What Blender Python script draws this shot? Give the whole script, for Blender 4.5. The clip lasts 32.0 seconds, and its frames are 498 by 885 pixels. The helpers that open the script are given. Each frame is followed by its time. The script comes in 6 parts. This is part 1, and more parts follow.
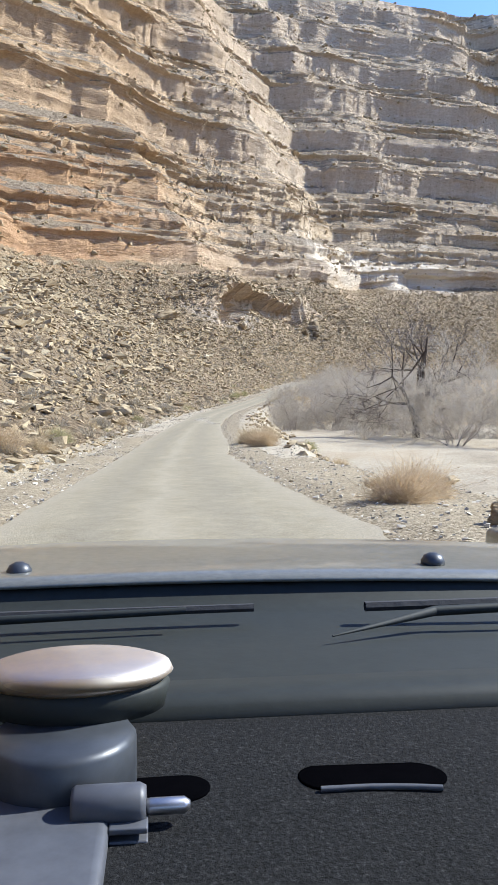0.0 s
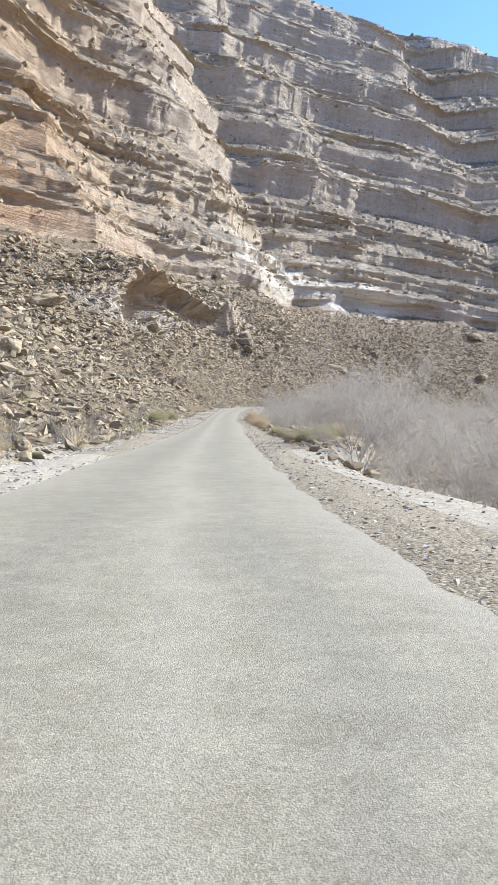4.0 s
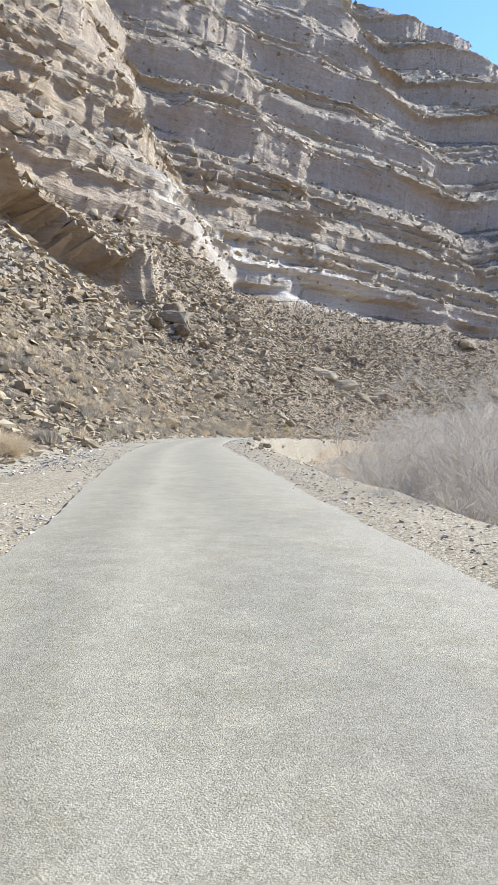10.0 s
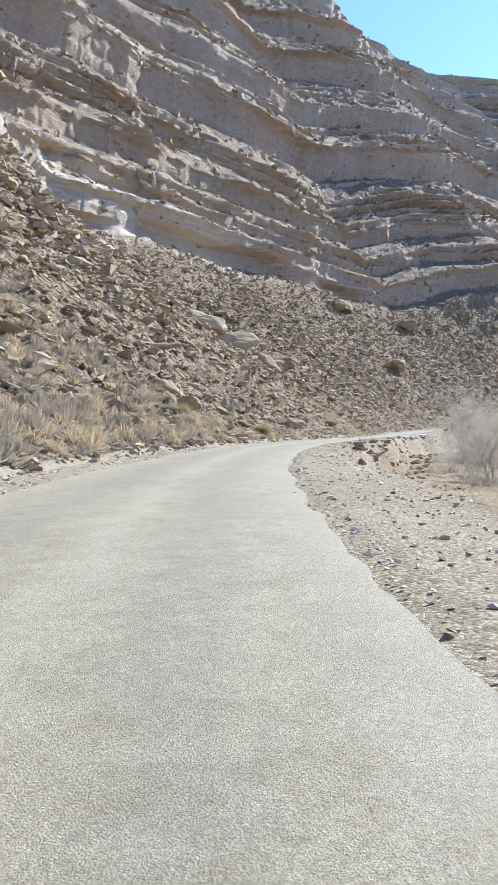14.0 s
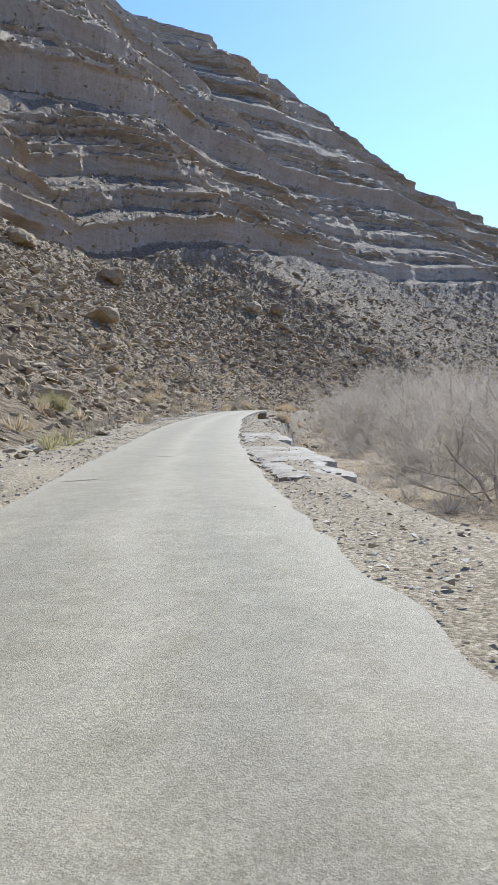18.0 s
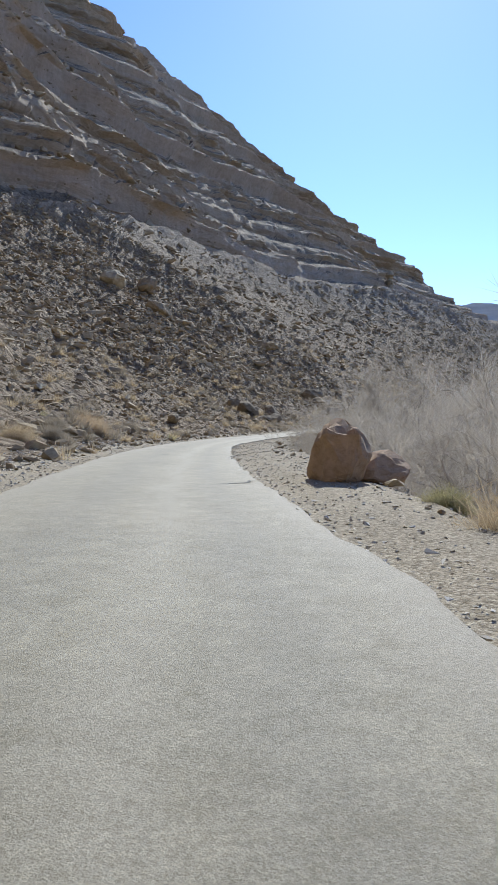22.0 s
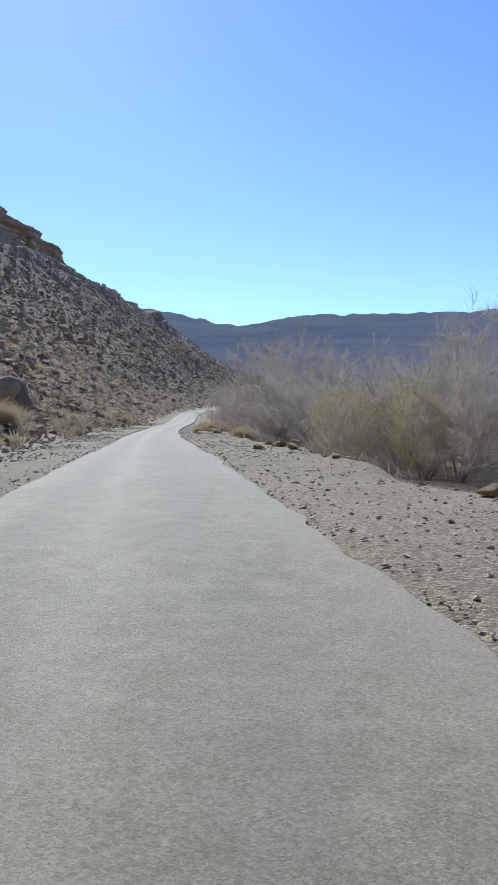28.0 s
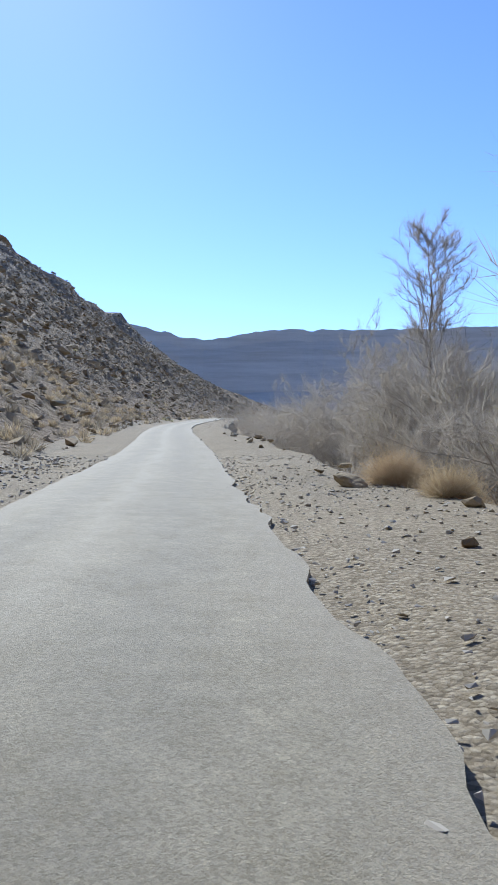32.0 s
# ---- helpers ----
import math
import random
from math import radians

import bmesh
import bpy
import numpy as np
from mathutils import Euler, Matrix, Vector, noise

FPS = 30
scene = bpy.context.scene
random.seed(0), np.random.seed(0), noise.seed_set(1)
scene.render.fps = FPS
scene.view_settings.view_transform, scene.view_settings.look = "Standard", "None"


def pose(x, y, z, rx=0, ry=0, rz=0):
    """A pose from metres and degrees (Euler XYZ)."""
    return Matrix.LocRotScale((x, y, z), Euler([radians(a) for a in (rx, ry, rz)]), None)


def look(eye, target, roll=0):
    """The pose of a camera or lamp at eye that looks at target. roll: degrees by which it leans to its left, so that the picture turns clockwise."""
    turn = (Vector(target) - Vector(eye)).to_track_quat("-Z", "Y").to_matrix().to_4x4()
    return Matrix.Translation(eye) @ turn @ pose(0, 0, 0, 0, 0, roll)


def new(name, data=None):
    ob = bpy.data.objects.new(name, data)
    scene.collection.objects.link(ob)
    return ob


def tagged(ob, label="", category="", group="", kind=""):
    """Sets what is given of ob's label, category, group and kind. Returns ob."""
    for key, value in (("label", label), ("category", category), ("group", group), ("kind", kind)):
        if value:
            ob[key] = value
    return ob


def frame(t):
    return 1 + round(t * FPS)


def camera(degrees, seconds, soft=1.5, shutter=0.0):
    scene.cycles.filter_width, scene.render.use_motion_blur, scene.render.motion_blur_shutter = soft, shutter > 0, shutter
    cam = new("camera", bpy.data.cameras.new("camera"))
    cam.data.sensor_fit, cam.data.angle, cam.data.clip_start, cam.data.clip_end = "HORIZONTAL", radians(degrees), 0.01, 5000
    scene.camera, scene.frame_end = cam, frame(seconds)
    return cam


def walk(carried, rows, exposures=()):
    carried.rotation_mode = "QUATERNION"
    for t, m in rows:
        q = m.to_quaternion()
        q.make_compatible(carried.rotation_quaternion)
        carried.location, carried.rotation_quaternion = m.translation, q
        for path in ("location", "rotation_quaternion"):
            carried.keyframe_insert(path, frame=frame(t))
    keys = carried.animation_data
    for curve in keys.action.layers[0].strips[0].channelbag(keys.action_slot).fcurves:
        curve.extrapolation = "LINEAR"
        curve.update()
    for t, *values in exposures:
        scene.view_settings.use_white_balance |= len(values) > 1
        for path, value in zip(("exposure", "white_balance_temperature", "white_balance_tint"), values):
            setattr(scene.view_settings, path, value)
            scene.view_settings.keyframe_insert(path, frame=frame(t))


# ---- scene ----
cam = camera(35.1, 32.0, soft=1.3)
PATH = [
    (0.0, -0.08, 0.22, 1.30, 85.12, 2.28, -2.61),
    (0.5, -0.82, 11.31, 0.61, 85.20, 1.73, -2.79),
    (1.0, -1.32, 22.31, 0.00, 85.36, 0.88, -3.47),
    (1.5, -1.64, 33.36, -0.51, 85.93, 0.60, -4.74),
    (2.0, -1.79, 44.48, -0.93, 85.97, 0.56, -5.87),
    (2.5, -1.74, 55.60, -1.26, 86.59, 0.28, -7.05),
    (3.0, -1.45, 66.75, -1.50, 87.02, 0.65, -8.10),
    (3.5, -0.94, 77.76, -1.69, 87.24, -0.32, -9.11),
    (5.5, 3.15, 118.33, -2.13, 88.19, 0.05, -13.17),
    (6.0, 4.67, 128.97, -2.19, 87.85, 0.37, -14.24),
    (6.5, 6.26, 139.87, -2.24, 88.11, -0.03, -14.51),
    (7.0, 7.86, 150.79, -2.25, 88.51, -0.49, -14.67),
    (7.5, 9.44, 161.60, -2.23, 88.78, -0.44, -14.49),
    (8.0, 11.03, 172.23, -2.17, 88.84, -0.08, -14.70),
    (8.5, 12.63, 182.63, -2.08, 88.70, -1.13, -15.07),
    (9.0, 14.24, 192.87, -1.97, 88.70, -1.11, -15.37),
    (9.5, 15.92, 203.08, -1.83, 89.60, -1.36, -15.88),
    (10.0, 17.75, 213.34, -1.67, 89.84, -0.73, -16.56),
    (10.5, 19.72, 223.64, -1.49, 89.98, -0.75, -17.64),
    (11.0, 21.82, 233.79, -1.30, 89.72, -0.02, -18.66),
    (11.5, 24.02, 243.58, -1.11, 89.53, 1.05, -19.59),
    (12.0, 26.38, 253.01, -0.91, 89.65, 0.88, -20.44),
    (12.5, 28.95, 262.25, -0.73, 89.24, 0.97, -21.78),
    (13.0, 31.82, 271.47, -0.57, 89.23, 1.20, -23.58),
    (13.5, 35.13, 280.74, -0.43, 88.83, 1.58, -26.16),
    (14.0, 38.94, 290.01, -0.32, 88.70, 1.01, -29.46),
    (14.5, 43.32, 299.18, -0.24, 88.67, 0.84, -33.25),
    (15.0, 48.32, 308.02, -0.21, 88.51, 0.11, -36.95),
    (15.5, 53.91, 316.42, -0.21, 88.88, -0.42, -41.08),
    (17.5, 80.17, 346.16, -0.58, 86.96, 0.48, -51.64),
    (18.0, 87.49, 353.40, -0.69, 86.99, 1.24, -51.65),
    (18.5, 95.17, 360.79, -0.77, 87.72, 0.50, -52.08),
    (19.0, 103.14, 368.18, -0.81, 87.88, -0.82, -53.99),
    (19.5, 111.25, 375.32, -0.80, 88.20, -1.03, -56.09),
    (20.0, 119.48, 382.04, -0.74, 88.16, -0.87, -58.36),
    (20.5, 127.88, 388.35, -0.66, 88.94, -1.49, -60.61),
    (21.0, 136.49, 394.39, -0.58, 89.27, -1.48, -62.93),
    (21.5, 145.20, 400.25, -0.54, 88.58, -0.80, -63.14),
    (22.0, 153.92, 405.98, -0.55, 87.81, -0.65, -62.11),
    (22.5, 162.67, 411.64, -0.63, 87.49, -1.50, -62.04),
    (23.0, 171.46, 417.10, -0.78, 87.62, -2.25, -64.55),
    (23.5, 180.25, 422.23, -1.00, 87.13, -1.87, -67.50),
    (24.0, 189.07, 427.05, -1.25, 87.04, 0.88, -68.69),
    (24.5, 198.04, 431.68, -1.51, 86.74, 1.16, -69.49),
    (25.0, 207.12, 436.10, -1.74, 87.50, -0.18, -71.40),
    (25.5, 216.15, 440.05, -1.92, 88.35, -0.91, -74.59),
    (26.0, 225.20, 443.38, -2.04, 88.48, -1.49, -77.96),
    (28.5, 274.16, 453.65, -2.01, 87.82, 0.40, -89.66),
    (29.0, 284.30, 455.04, -1.97, 87.33, 0.20, -89.66),
    (29.5, 294.39, 456.34, -1.93, 87.49, 0.10, -89.75),
    (30.0, 304.44, 457.59, -1.90, 87.86, -0.20, -89.50),
    (30.5, 314.48, 458.77, -1.89, 88.19, -0.40, -89.25),
    (31.0, 324.53, 459.90, -1.89, 88.15, -0.30, -89.50),
    (31.5, 334.59, 460.97, -1.90, 88.31, -0.10, -90.36),
    (32.0, 344.67, 461.98, -1.93, 89.47, -0.40, -91.39),
]
walk(cam, [(t, pose(*p)) for t, *p in PATH],
     exposures=((0.0, 1.29, 5950, 6.5), (3.0, 1.38, 5740, 6.5), (6.0, 1.36, 5650, 6.5), (13.0, 1.40, 5700, 6.5), (19.0, 0.83, 5740, 6.5), (24.0, 0.54, 5740, 6.5), (26.0, 0.46, 5680, 6.5), (30.0, 0.36, 5600, 6.5), (32.0, 0.54, 5580, 6.5)))

# ---- light ----
SUN_AZ, SUN_EL = 73.0, 36.0      # degrees clockwise from +y, above the horizon
world = bpy.data.worlds.new("sky")
scene.world = world
world.use_nodes = True
wn = world.node_tree
wn.nodes.clear()
sky = wn.nodes.new("ShaderNodeTexSky")
sky.sky_type = "NISHITA"
sky.sun_disc = False
sky.sun_elevation, sky.sun_rotation = radians(SUN_EL), radians(SUN_AZ)
sky.altitude, sky.air_density, sky.dust_density, sky.ozone_density = 1500, 1.0, 0.4, 2.5
bg = wn.nodes.new("ShaderNodeBackground")
bg.inputs["Strength"].default_value = 0.125
wo = wn.nodes.new("ShaderNodeOutputWorld")
clear = wn.nodes.new("ShaderNodeMix")        # dry, clear highland air: a purer blue
clear.data_type, clear.blend_type = "RGBA", "MULTIPLY"
clear.inputs[0].default_value, clear.inputs[7].default_value = 1.0, (0.8, 0.85, 1.08, 1)
wn.links.new(sky.outputs[0], clear.inputs[6])
wn.links.new(clear.outputs[2], bg.inputs[0])
wn.links.new(bg.outputs[0], wo.inputs[0])
sun = new("sun", bpy.data.lights.new("sun", "SUN"))
sun.data.energy, sun.data.angle, sun.data.color = 4.1, radians(0.53), (1.0, 0.955, 0.88)
SUN_WAY = Vector((math.sin(radians(SUN_AZ)) * math.cos(radians(SUN_EL)), math.cos(radians(SUN_AZ)) * math.cos(radians(SUN_EL)), math.sin(radians(SUN_EL))))
sun.matrix_world = look(SUN_WAY * 900, (0, 0, 0))


# ---- materials ----
def material(name):
    m = bpy.data.materials.new(name)
    m.use_nodes = True
    nt = m.node_tree
    return m, nt, nt.nodes["Principled BSDF"]


def add(nt, kind, **values):
    n = nt.nodes.new(kind)
    for k, v in values.items():
        n.inputs[k.replace("_", " ")].default_value = v
    return n


def ramp(nt, source, stops):
    r = nt.nodes.new("ShaderNodeValToRGB")
    while len(r.color_ramp.elements) > len(stops):
        r.color_ramp.elements.remove(r.color_ramp.elements[-1])
    while len(r.color_ramp.elements) < len(stops):
        r.color_ramp.elements.new(0.5)
    for e, (p, c) in zip(r.color_ramp.elements, stops):
        e.position, e.color = p, (*c, 1)
    nt.links.new(source, r.inputs[0])
    return r.outputs[0]


def mix(nt, a, b, fac, how="MIX"):
    m = nt.nodes.new("ShaderNodeMix")
    m.data_type, m.blend_type = "RGBA", how
    for socket, v in ((m.inputs[0], fac), (m.inputs[6], a), (m.inputs[7], b)):
        if isinstance(v, bpy.types.NodeSocket):
            nt.links.new(v, socket)
        elif isinstance(v, tuple):
            socket.default_value = (*v, 1)
        else:
            socket.default_value = v
    return m.outputs[2]


def maths(nt, op, a, b=0.0, c=0.0):
    m = nt.nodes.new("ShaderNodeMath")
    m.operation = op
    for socket, v in zip(m.inputs, (a, b, c)):
        if isinstance(v, bpy.types.NodeSocket):
            nt.links.new(v, socket)
        else:
            socket.default_value = v
    return m.outputs[0]


def noise_node(nt, vector, scale, detail=4.0, rough=0.6):
    n = add(nt, "ShaderNodeTexNoise", Scale=scale, Detail=detail, Roughness=rough)
    nt.links.new(vector, n.inputs["Vector"])
    return n.outputs[0]


def cells(nt, vector, scale, feature="F1", out="Distance"):
    n = nt.nodes.new("ShaderNodeTexVoronoi")
    n.feature = feature
    n.inputs["Scale"].default_value = scale
    nt.links.new(vector, n.inputs["Vector"])
    return n.outputs[out]


def bump(nt, bsdf, height, distance, strength=1.0):
    b = add(nt, "ShaderNodeBump", Strength=strength, Distance=distance)
    nt.links.new(height, b.inputs["Height"])
    nt.links.new(b.outputs[0], bsdf.inputs["Normal"])


def rough_of(bsdf, value, spec=0.25):
    bsdf.inputs["Roughness"].default_value = value
    bsdf.inputs["Specular IOR Level"].default_value = spec


def place_node(nt, coords="Object"):
    return nt.nodes.new("ShaderNodeTexCoord").outputs[coords]


def stretched(nt, vector, x, y, z):
    m = nt.nodes.new("ShaderNodeMapping")
    m.inputs["Scale"].default_value = (x, y, z)
    nt.links.new(vector, m.inputs["Vector"])
    return m.outputs[0]


def mat_terrain():
    """Rubble on the gentle faces, layered limestone on the steep ones."""
    m, nt, b = material("canyon_rock")
    p = place_node(nt)
    geo = nt.nodes.new("ShaderNodeNewGeometry")
    sep = nt.nodes.new("ShaderNodeSeparateXYZ")
    nt.links.new(geo.outputs["Normal"], sep.inputs[0])
    pos = nt.nodes.new("ShaderNodeSeparateXYZ")
    nt.links.new(p, pos.inputs[0])
    # rubble: stones of many tints, gaps darkened in colour for earth and shade
    stone = cells(nt, p, 1.3, out="Color")
    grey = nt.nodes.new("ShaderNodeRGBToBW")
    nt.links.new(stone, grey.inputs[0])
    rubble = ramp(nt, grey.outputs[0], [(0.1, (0.16, 0.117, 0.068)), (0.45, (0.275, 0.207, 0.126)), (0.75, (0.34, 0.262, 0.162)), (0.95, (0.44, 0.358, 0.236))])
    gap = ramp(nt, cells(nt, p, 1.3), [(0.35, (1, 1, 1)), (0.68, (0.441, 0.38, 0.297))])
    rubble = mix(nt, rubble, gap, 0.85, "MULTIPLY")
    patch = noise_node(nt, p, 0.035, 5, 0.6)
    rubble = mix(nt, rubble, ramp(nt, patch, [(0.35, (0.221, 0.165, 0.104)), (0.5, (0.263, 0.2, 0.131)), (0.7, (0.294, 0.222, 0.135))]), 0.35)
    high = ramp(nt, maths(nt, "MULTIPLY", pos.outputs[2], 0.01), [(0.5, (0, 0, 0)), (0.66, (0.85, 0.85, 0.85))])      # greyer debris of the upper beds
    rubble = mix(nt, rubble, ramp(nt, grey.outputs[0], [(0.1, (0.14, 0.108, 0.075)), (0.5, (0.235, 0.187, 0.13)), (0.95, (0.34, 0.28, 0.2))]), high)
    # layers: bands by height, wavering, with tints of cream, tan and red brown
    wav = noise_node(nt, p, 0.02, 3, 0.5)
    level = maths(nt, "ADD", maths(nt, "MULTIPLY", pos.outputs[2], 0.06), maths(nt, "MULTIPLY", wav, 0.9))
    comb = nt.nodes.new("ShaderNodeCombineXYZ")
    nt.links.new(level, comb.inputs[2])
    band = noise_node(nt, comb.outputs[0], 2.2, 6, 0.75)
    thin = ramp(nt, band, [(0.3, (0.62, 0.55, 0.48)), (0.42, (0.86, 0.82, 0.77)), (0.5, (1.0, 0.97, 0.93)), (0.56, (0.72, 0.65, 0.58)), (0.62, (0.9, 0.86, 0.81)), (0.72, (1.0, 1.0, 0.98))])
    # thin beds of cream and beige between massive brown ones; pale fresh lips and reddish beds
    def share(name):
        n = nt.nodes.new("ShaderNodeAttribute")
        n.attribute_name = name
        return n.outputs["Fac"]
    beds = ramp(nt, noise_node(nt, comb.outputs[0], 0.9, 4, 0.6), [(0.35, (0.5, 0.4, 0.28)), (0.5, (0.63, 0.52, 0.37)), (0.65, (0.68, 0.59, 0.46))])
    rock = mix(nt, beds, thin, 0.8, "MULTIPLY")
    rock = mix(nt, rock, ramp(nt, patch, [(0.35, (0.55, 0.443, 0.325)), (0.65, (0.68, 0.563, 0.425))]), maths(nt, "MULTIPLY", share("solid"), 0.8))
    rock = mix(nt, rock, ramp(nt, band, [(0.35, (0.42, 0.265, 0.162)), (0.6, (0.578, 0.405, 0.257))]), maths(nt, "MULTIPLY", share("red"), 0.7))
    streak = noise_node(nt, stretched(nt, p, 1, 1, 0.12), 0.5, 5, 0.7)
    rock = mix(nt, rock, ramp(nt, streak, [(0.35, (0.62, 0.55, 0.49)), (0.55, (0.88, 0.85, 0.81)), (0.7, (1, 0.98, 0.95))]), 0.35, "MULTIPLY")
    rock = mix(nt, rock, (0.55, 0.5, 0.42), ramp(nt, noise_node(nt, p, 0.055, 4, 0.6), [(0.6, (0, 0, 0)), (0.68, (0.4, 0.4, 0.4))]))
    # broken faces: pale fresh scars and dark weathered hollows
    scar = noise_node(nt, stretched(nt, p, 1, 1, 1.8), 0.33, 7, 0.75)
    rock = mix(nt, rock, ramp(nt, scar, [(0.3, (0.5, 0.44, 0.38)), (0.47, (0.82, 0.78, 0.73)), (0.58, (1, 0.98, 0.96)), (0.7, (1, 1, 1))]), 0.45, "MULTIPLY")
    # ochre tint paints warm light where the valley wall swings towards its western end
    warm = ramp(nt, maths(nt, "ADD", maths(nt, "MULTIPLY", pos.outputs[0], -0.006), maths(nt, "MULTIPLY", patch, 0.5)), [(0.0, (0, 0, 0)), (0.5, (0.55, 0.55, 0.55))])
    rock = mix(nt, rock, mix(nt, rock, (1.0, 0.8, 0.56), 1.0, "MULTIPLY"), warm)
    steep = ramp(nt, sep.outputs[2], [(0.42, (1, 1, 1)), (0.66, (0, 0, 0))])
    steep = maths(nt, "MULTIPLY", steep, share("wall"))
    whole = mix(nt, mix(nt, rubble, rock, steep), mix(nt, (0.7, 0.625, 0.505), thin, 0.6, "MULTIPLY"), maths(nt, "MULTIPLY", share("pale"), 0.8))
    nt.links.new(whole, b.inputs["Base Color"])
    rough_of(b, 0.92, 0.15)
    loose = maths(nt, "ADD", maths(nt, "MULTIPLY", cells(nt, p, 1.7), -0.7), maths(nt, "MULTIPLY", noise_node(nt, p, 3.0, 6, 0.7), 0.6))
    beddy = maths(nt, "ADD", noise_node(nt, stretched(nt, p, 1, 1, 3.5), 0.55, 8, 0.8), maths(nt, "MULTIPLY", noise_node(nt, stretched(nt, p, 0.25, 0.25, 4.0), 0.5, 5, 0.7), 1.2))
    joint = nt.nodes.new("ShaderNodeRGBToBW")
    nt.links.new(cells(nt, stretched(nt, p, 1, 1, 1.9), 0.5, out="Color"), joint.inputs[0])
    beddy = maths(nt, "ADD", beddy, maths(nt, "MULTIPLY", joint.outputs[0], 1.3))
    h = mix(nt, loose, maths(nt, "MULTIPLY", beddy, 1.1), steep)
    bump(nt, b, h, 0.75, 1.0)
    return m


def mat_gravel():
    m, nt, b = material("loose_gravel")
    p = place_node(nt)
    bw = nt.nodes.new("ShaderNodeRGBToBW")
    nt.links.new(cells(nt, p, 26.0, out="Color"), bw.inputs[0])
    c = ramp(nt, bw.outputs[0], [(0.15, (0.164, 0.134, 0.0874)), (0.45, (0.319, 0.267, 0.184)), (0.8, (0.529, 0.461, 0.332))])
    c = mix(nt, c, ramp(nt, noise_node(nt, p, 0.3, 6, 0.65), [(0.35, (0.269, 0.221, 0.147)), (0.65, (0.419, 0.352, 0.243))]), 0.35)
    c = mix(nt, c, ramp(nt, cells(nt, p, 26.0), [(0.3, (1, 1, 1)), (0.62, (0.499, 0.442, 0.35))]), 0.35, "MULTIPLY")
    c = mix(nt, c, ramp(nt, noise_node(nt, p, 14.0, 6, 0.8), [(0.35, (0.548, 0.499, 0.42)), (0.6, (1, 1, 1))]), 0.6, "MULTIPLY")
    nt.links.new(c, b.inputs["Base Color"])
    rough_of(b, 0.95, 0.15)
    h = maths(nt, "ADD", maths(nt, "MULTIPLY", cells(nt, p, 26.0), -0.8), maths(nt, "MULTIPLY", noise_node(nt, p, 30.0, 8, 0.8), 0.6))
    bump(nt, b, h, 0.022, 0.8)
    return m


def mat_road():
    """Sun-bleached asphalt under dust: paler ridges of dust, two worn wheel tracks, aggregate showing."""
    m, nt, b = material("worn_asphalt_dusted_pale")
    p = place_node(nt)
    across = nt.nodes.new("ShaderNodeAttribute")
    across.attribute_name = "across"
    fine = noise_node(nt, p, 38.0, 7, 0.9)
    grit = cells(nt, p, 110.0, out="Distance")
    c = ramp(nt, fine, [(0.34, (0.147, 0.13, 0.089)), (0.5, (0.268, 0.238, 0.169)), (0.68, (0.407, 0.366, 0.267))])
    c = mix(nt, c, ramp(nt, noise_node(nt, p, 0.4, 6, 0.65), [(0.3, (0.234, 0.21, 0.151)), (0.7, (0.332, 0.29, 0.206))]), 0.38)
    wob = maths(nt, "ADD", across.outputs["Fac"], maths(nt, "MULTIPLY", maths(nt, "SUBTRACT", noise_node(nt, p, 0.5, 4, 0.6), 0.5), 0.5))
    off = maths(nt, "ABSOLUTE", maths(nt, "SUBTRACT", maths(nt, "ABSOLUTE", wob), 0.42))
    worn = ramp(nt, off, [(0.04, (0.8, 0.8, 0.8)), (0.26, (0, 0, 0))])
    c = mix(nt, c, (0.218, 0.197, 0.148), mix(nt, (0, 0, 0), worn, 0.6))
    patch = ramp(nt, noise_node(nt, p, 3.2, 8, 0.78), [(0.36, (0.84, 0.801, 0.705)), (0.52, (1.0, 0.985, 0.95)), (0.66, (1.2, 1.17, 1.1))])
    c = mix(nt, c, patch, 0.75, "MULTIPLY")
    crown = ramp(nt, maths(nt, "ABSOLUTE", wob), [(0.0, (0.85, 0.85, 0.85)), (0.17, (0, 0, 0))])
    c = mix(nt, c, (0.35, 0.309, 0.225), mix(nt, (0, 0, 0), crown, 0.55))
    edge = ramp(nt, maths(nt, "ABSOLUTE", wob), [(0.72, (0, 0, 0)), (0.98, (0.9, 0.9, 0.9))])
    c = mix(nt, c, (0.322, 0.281, 0.204), mix(nt, (0, 0, 0), edge, 0.7))
    spot = nt.nodes.new("ShaderNodeRGBToBW")
    nt.links.new(cells(nt, p, 80.0, out="Color"), spot.inputs[0])
    c = mix(nt, c, ramp(nt, spot.outputs[0], [(0.2, (0.587, 0.552, 0.483)), (0.5, (0.95, 0.95, 0.95)), (0.85, (1.3, 1.28, 1.24))]), 0.42, "MULTIPLY")
    nt.links.new(c, b.inputs["Base Color"])
    rough_of(b, 0.82, 0.3)
    bump(nt, b, maths(nt, "ADD", fine, maths(nt, "MULTIPLY", grit, -0.6)), 0.005, 0.8)
    return m


def mat_sand():
    m, nt, b = material("river_sand")
    p = place_node(nt)
    c = ramp(nt, noise_node(nt, p, 0.12, 6, 0.65), [(0.3, (0.324, 0.278, 0.205)), (0.5, (0.472, 0.419, 0.316)), (0.7, (0.412, 0.342, 0.242))])
    c = mix(nt, c, ramp(nt, noise_node(nt, p, 6.0, 5, 0.7), [(0.35, (0.626, 0.574, 0.522)), (0.7, (1, 1, 1))]), 0.7, "MULTIPLY")
    nt.links.new(c, b.inputs["Base Color"])
    rough_of(b, 0.95, 0.1)
    bump(nt, b, noise_node(nt, p, 2.5, 6, 0.7), 0.15, 0.8)
    return m


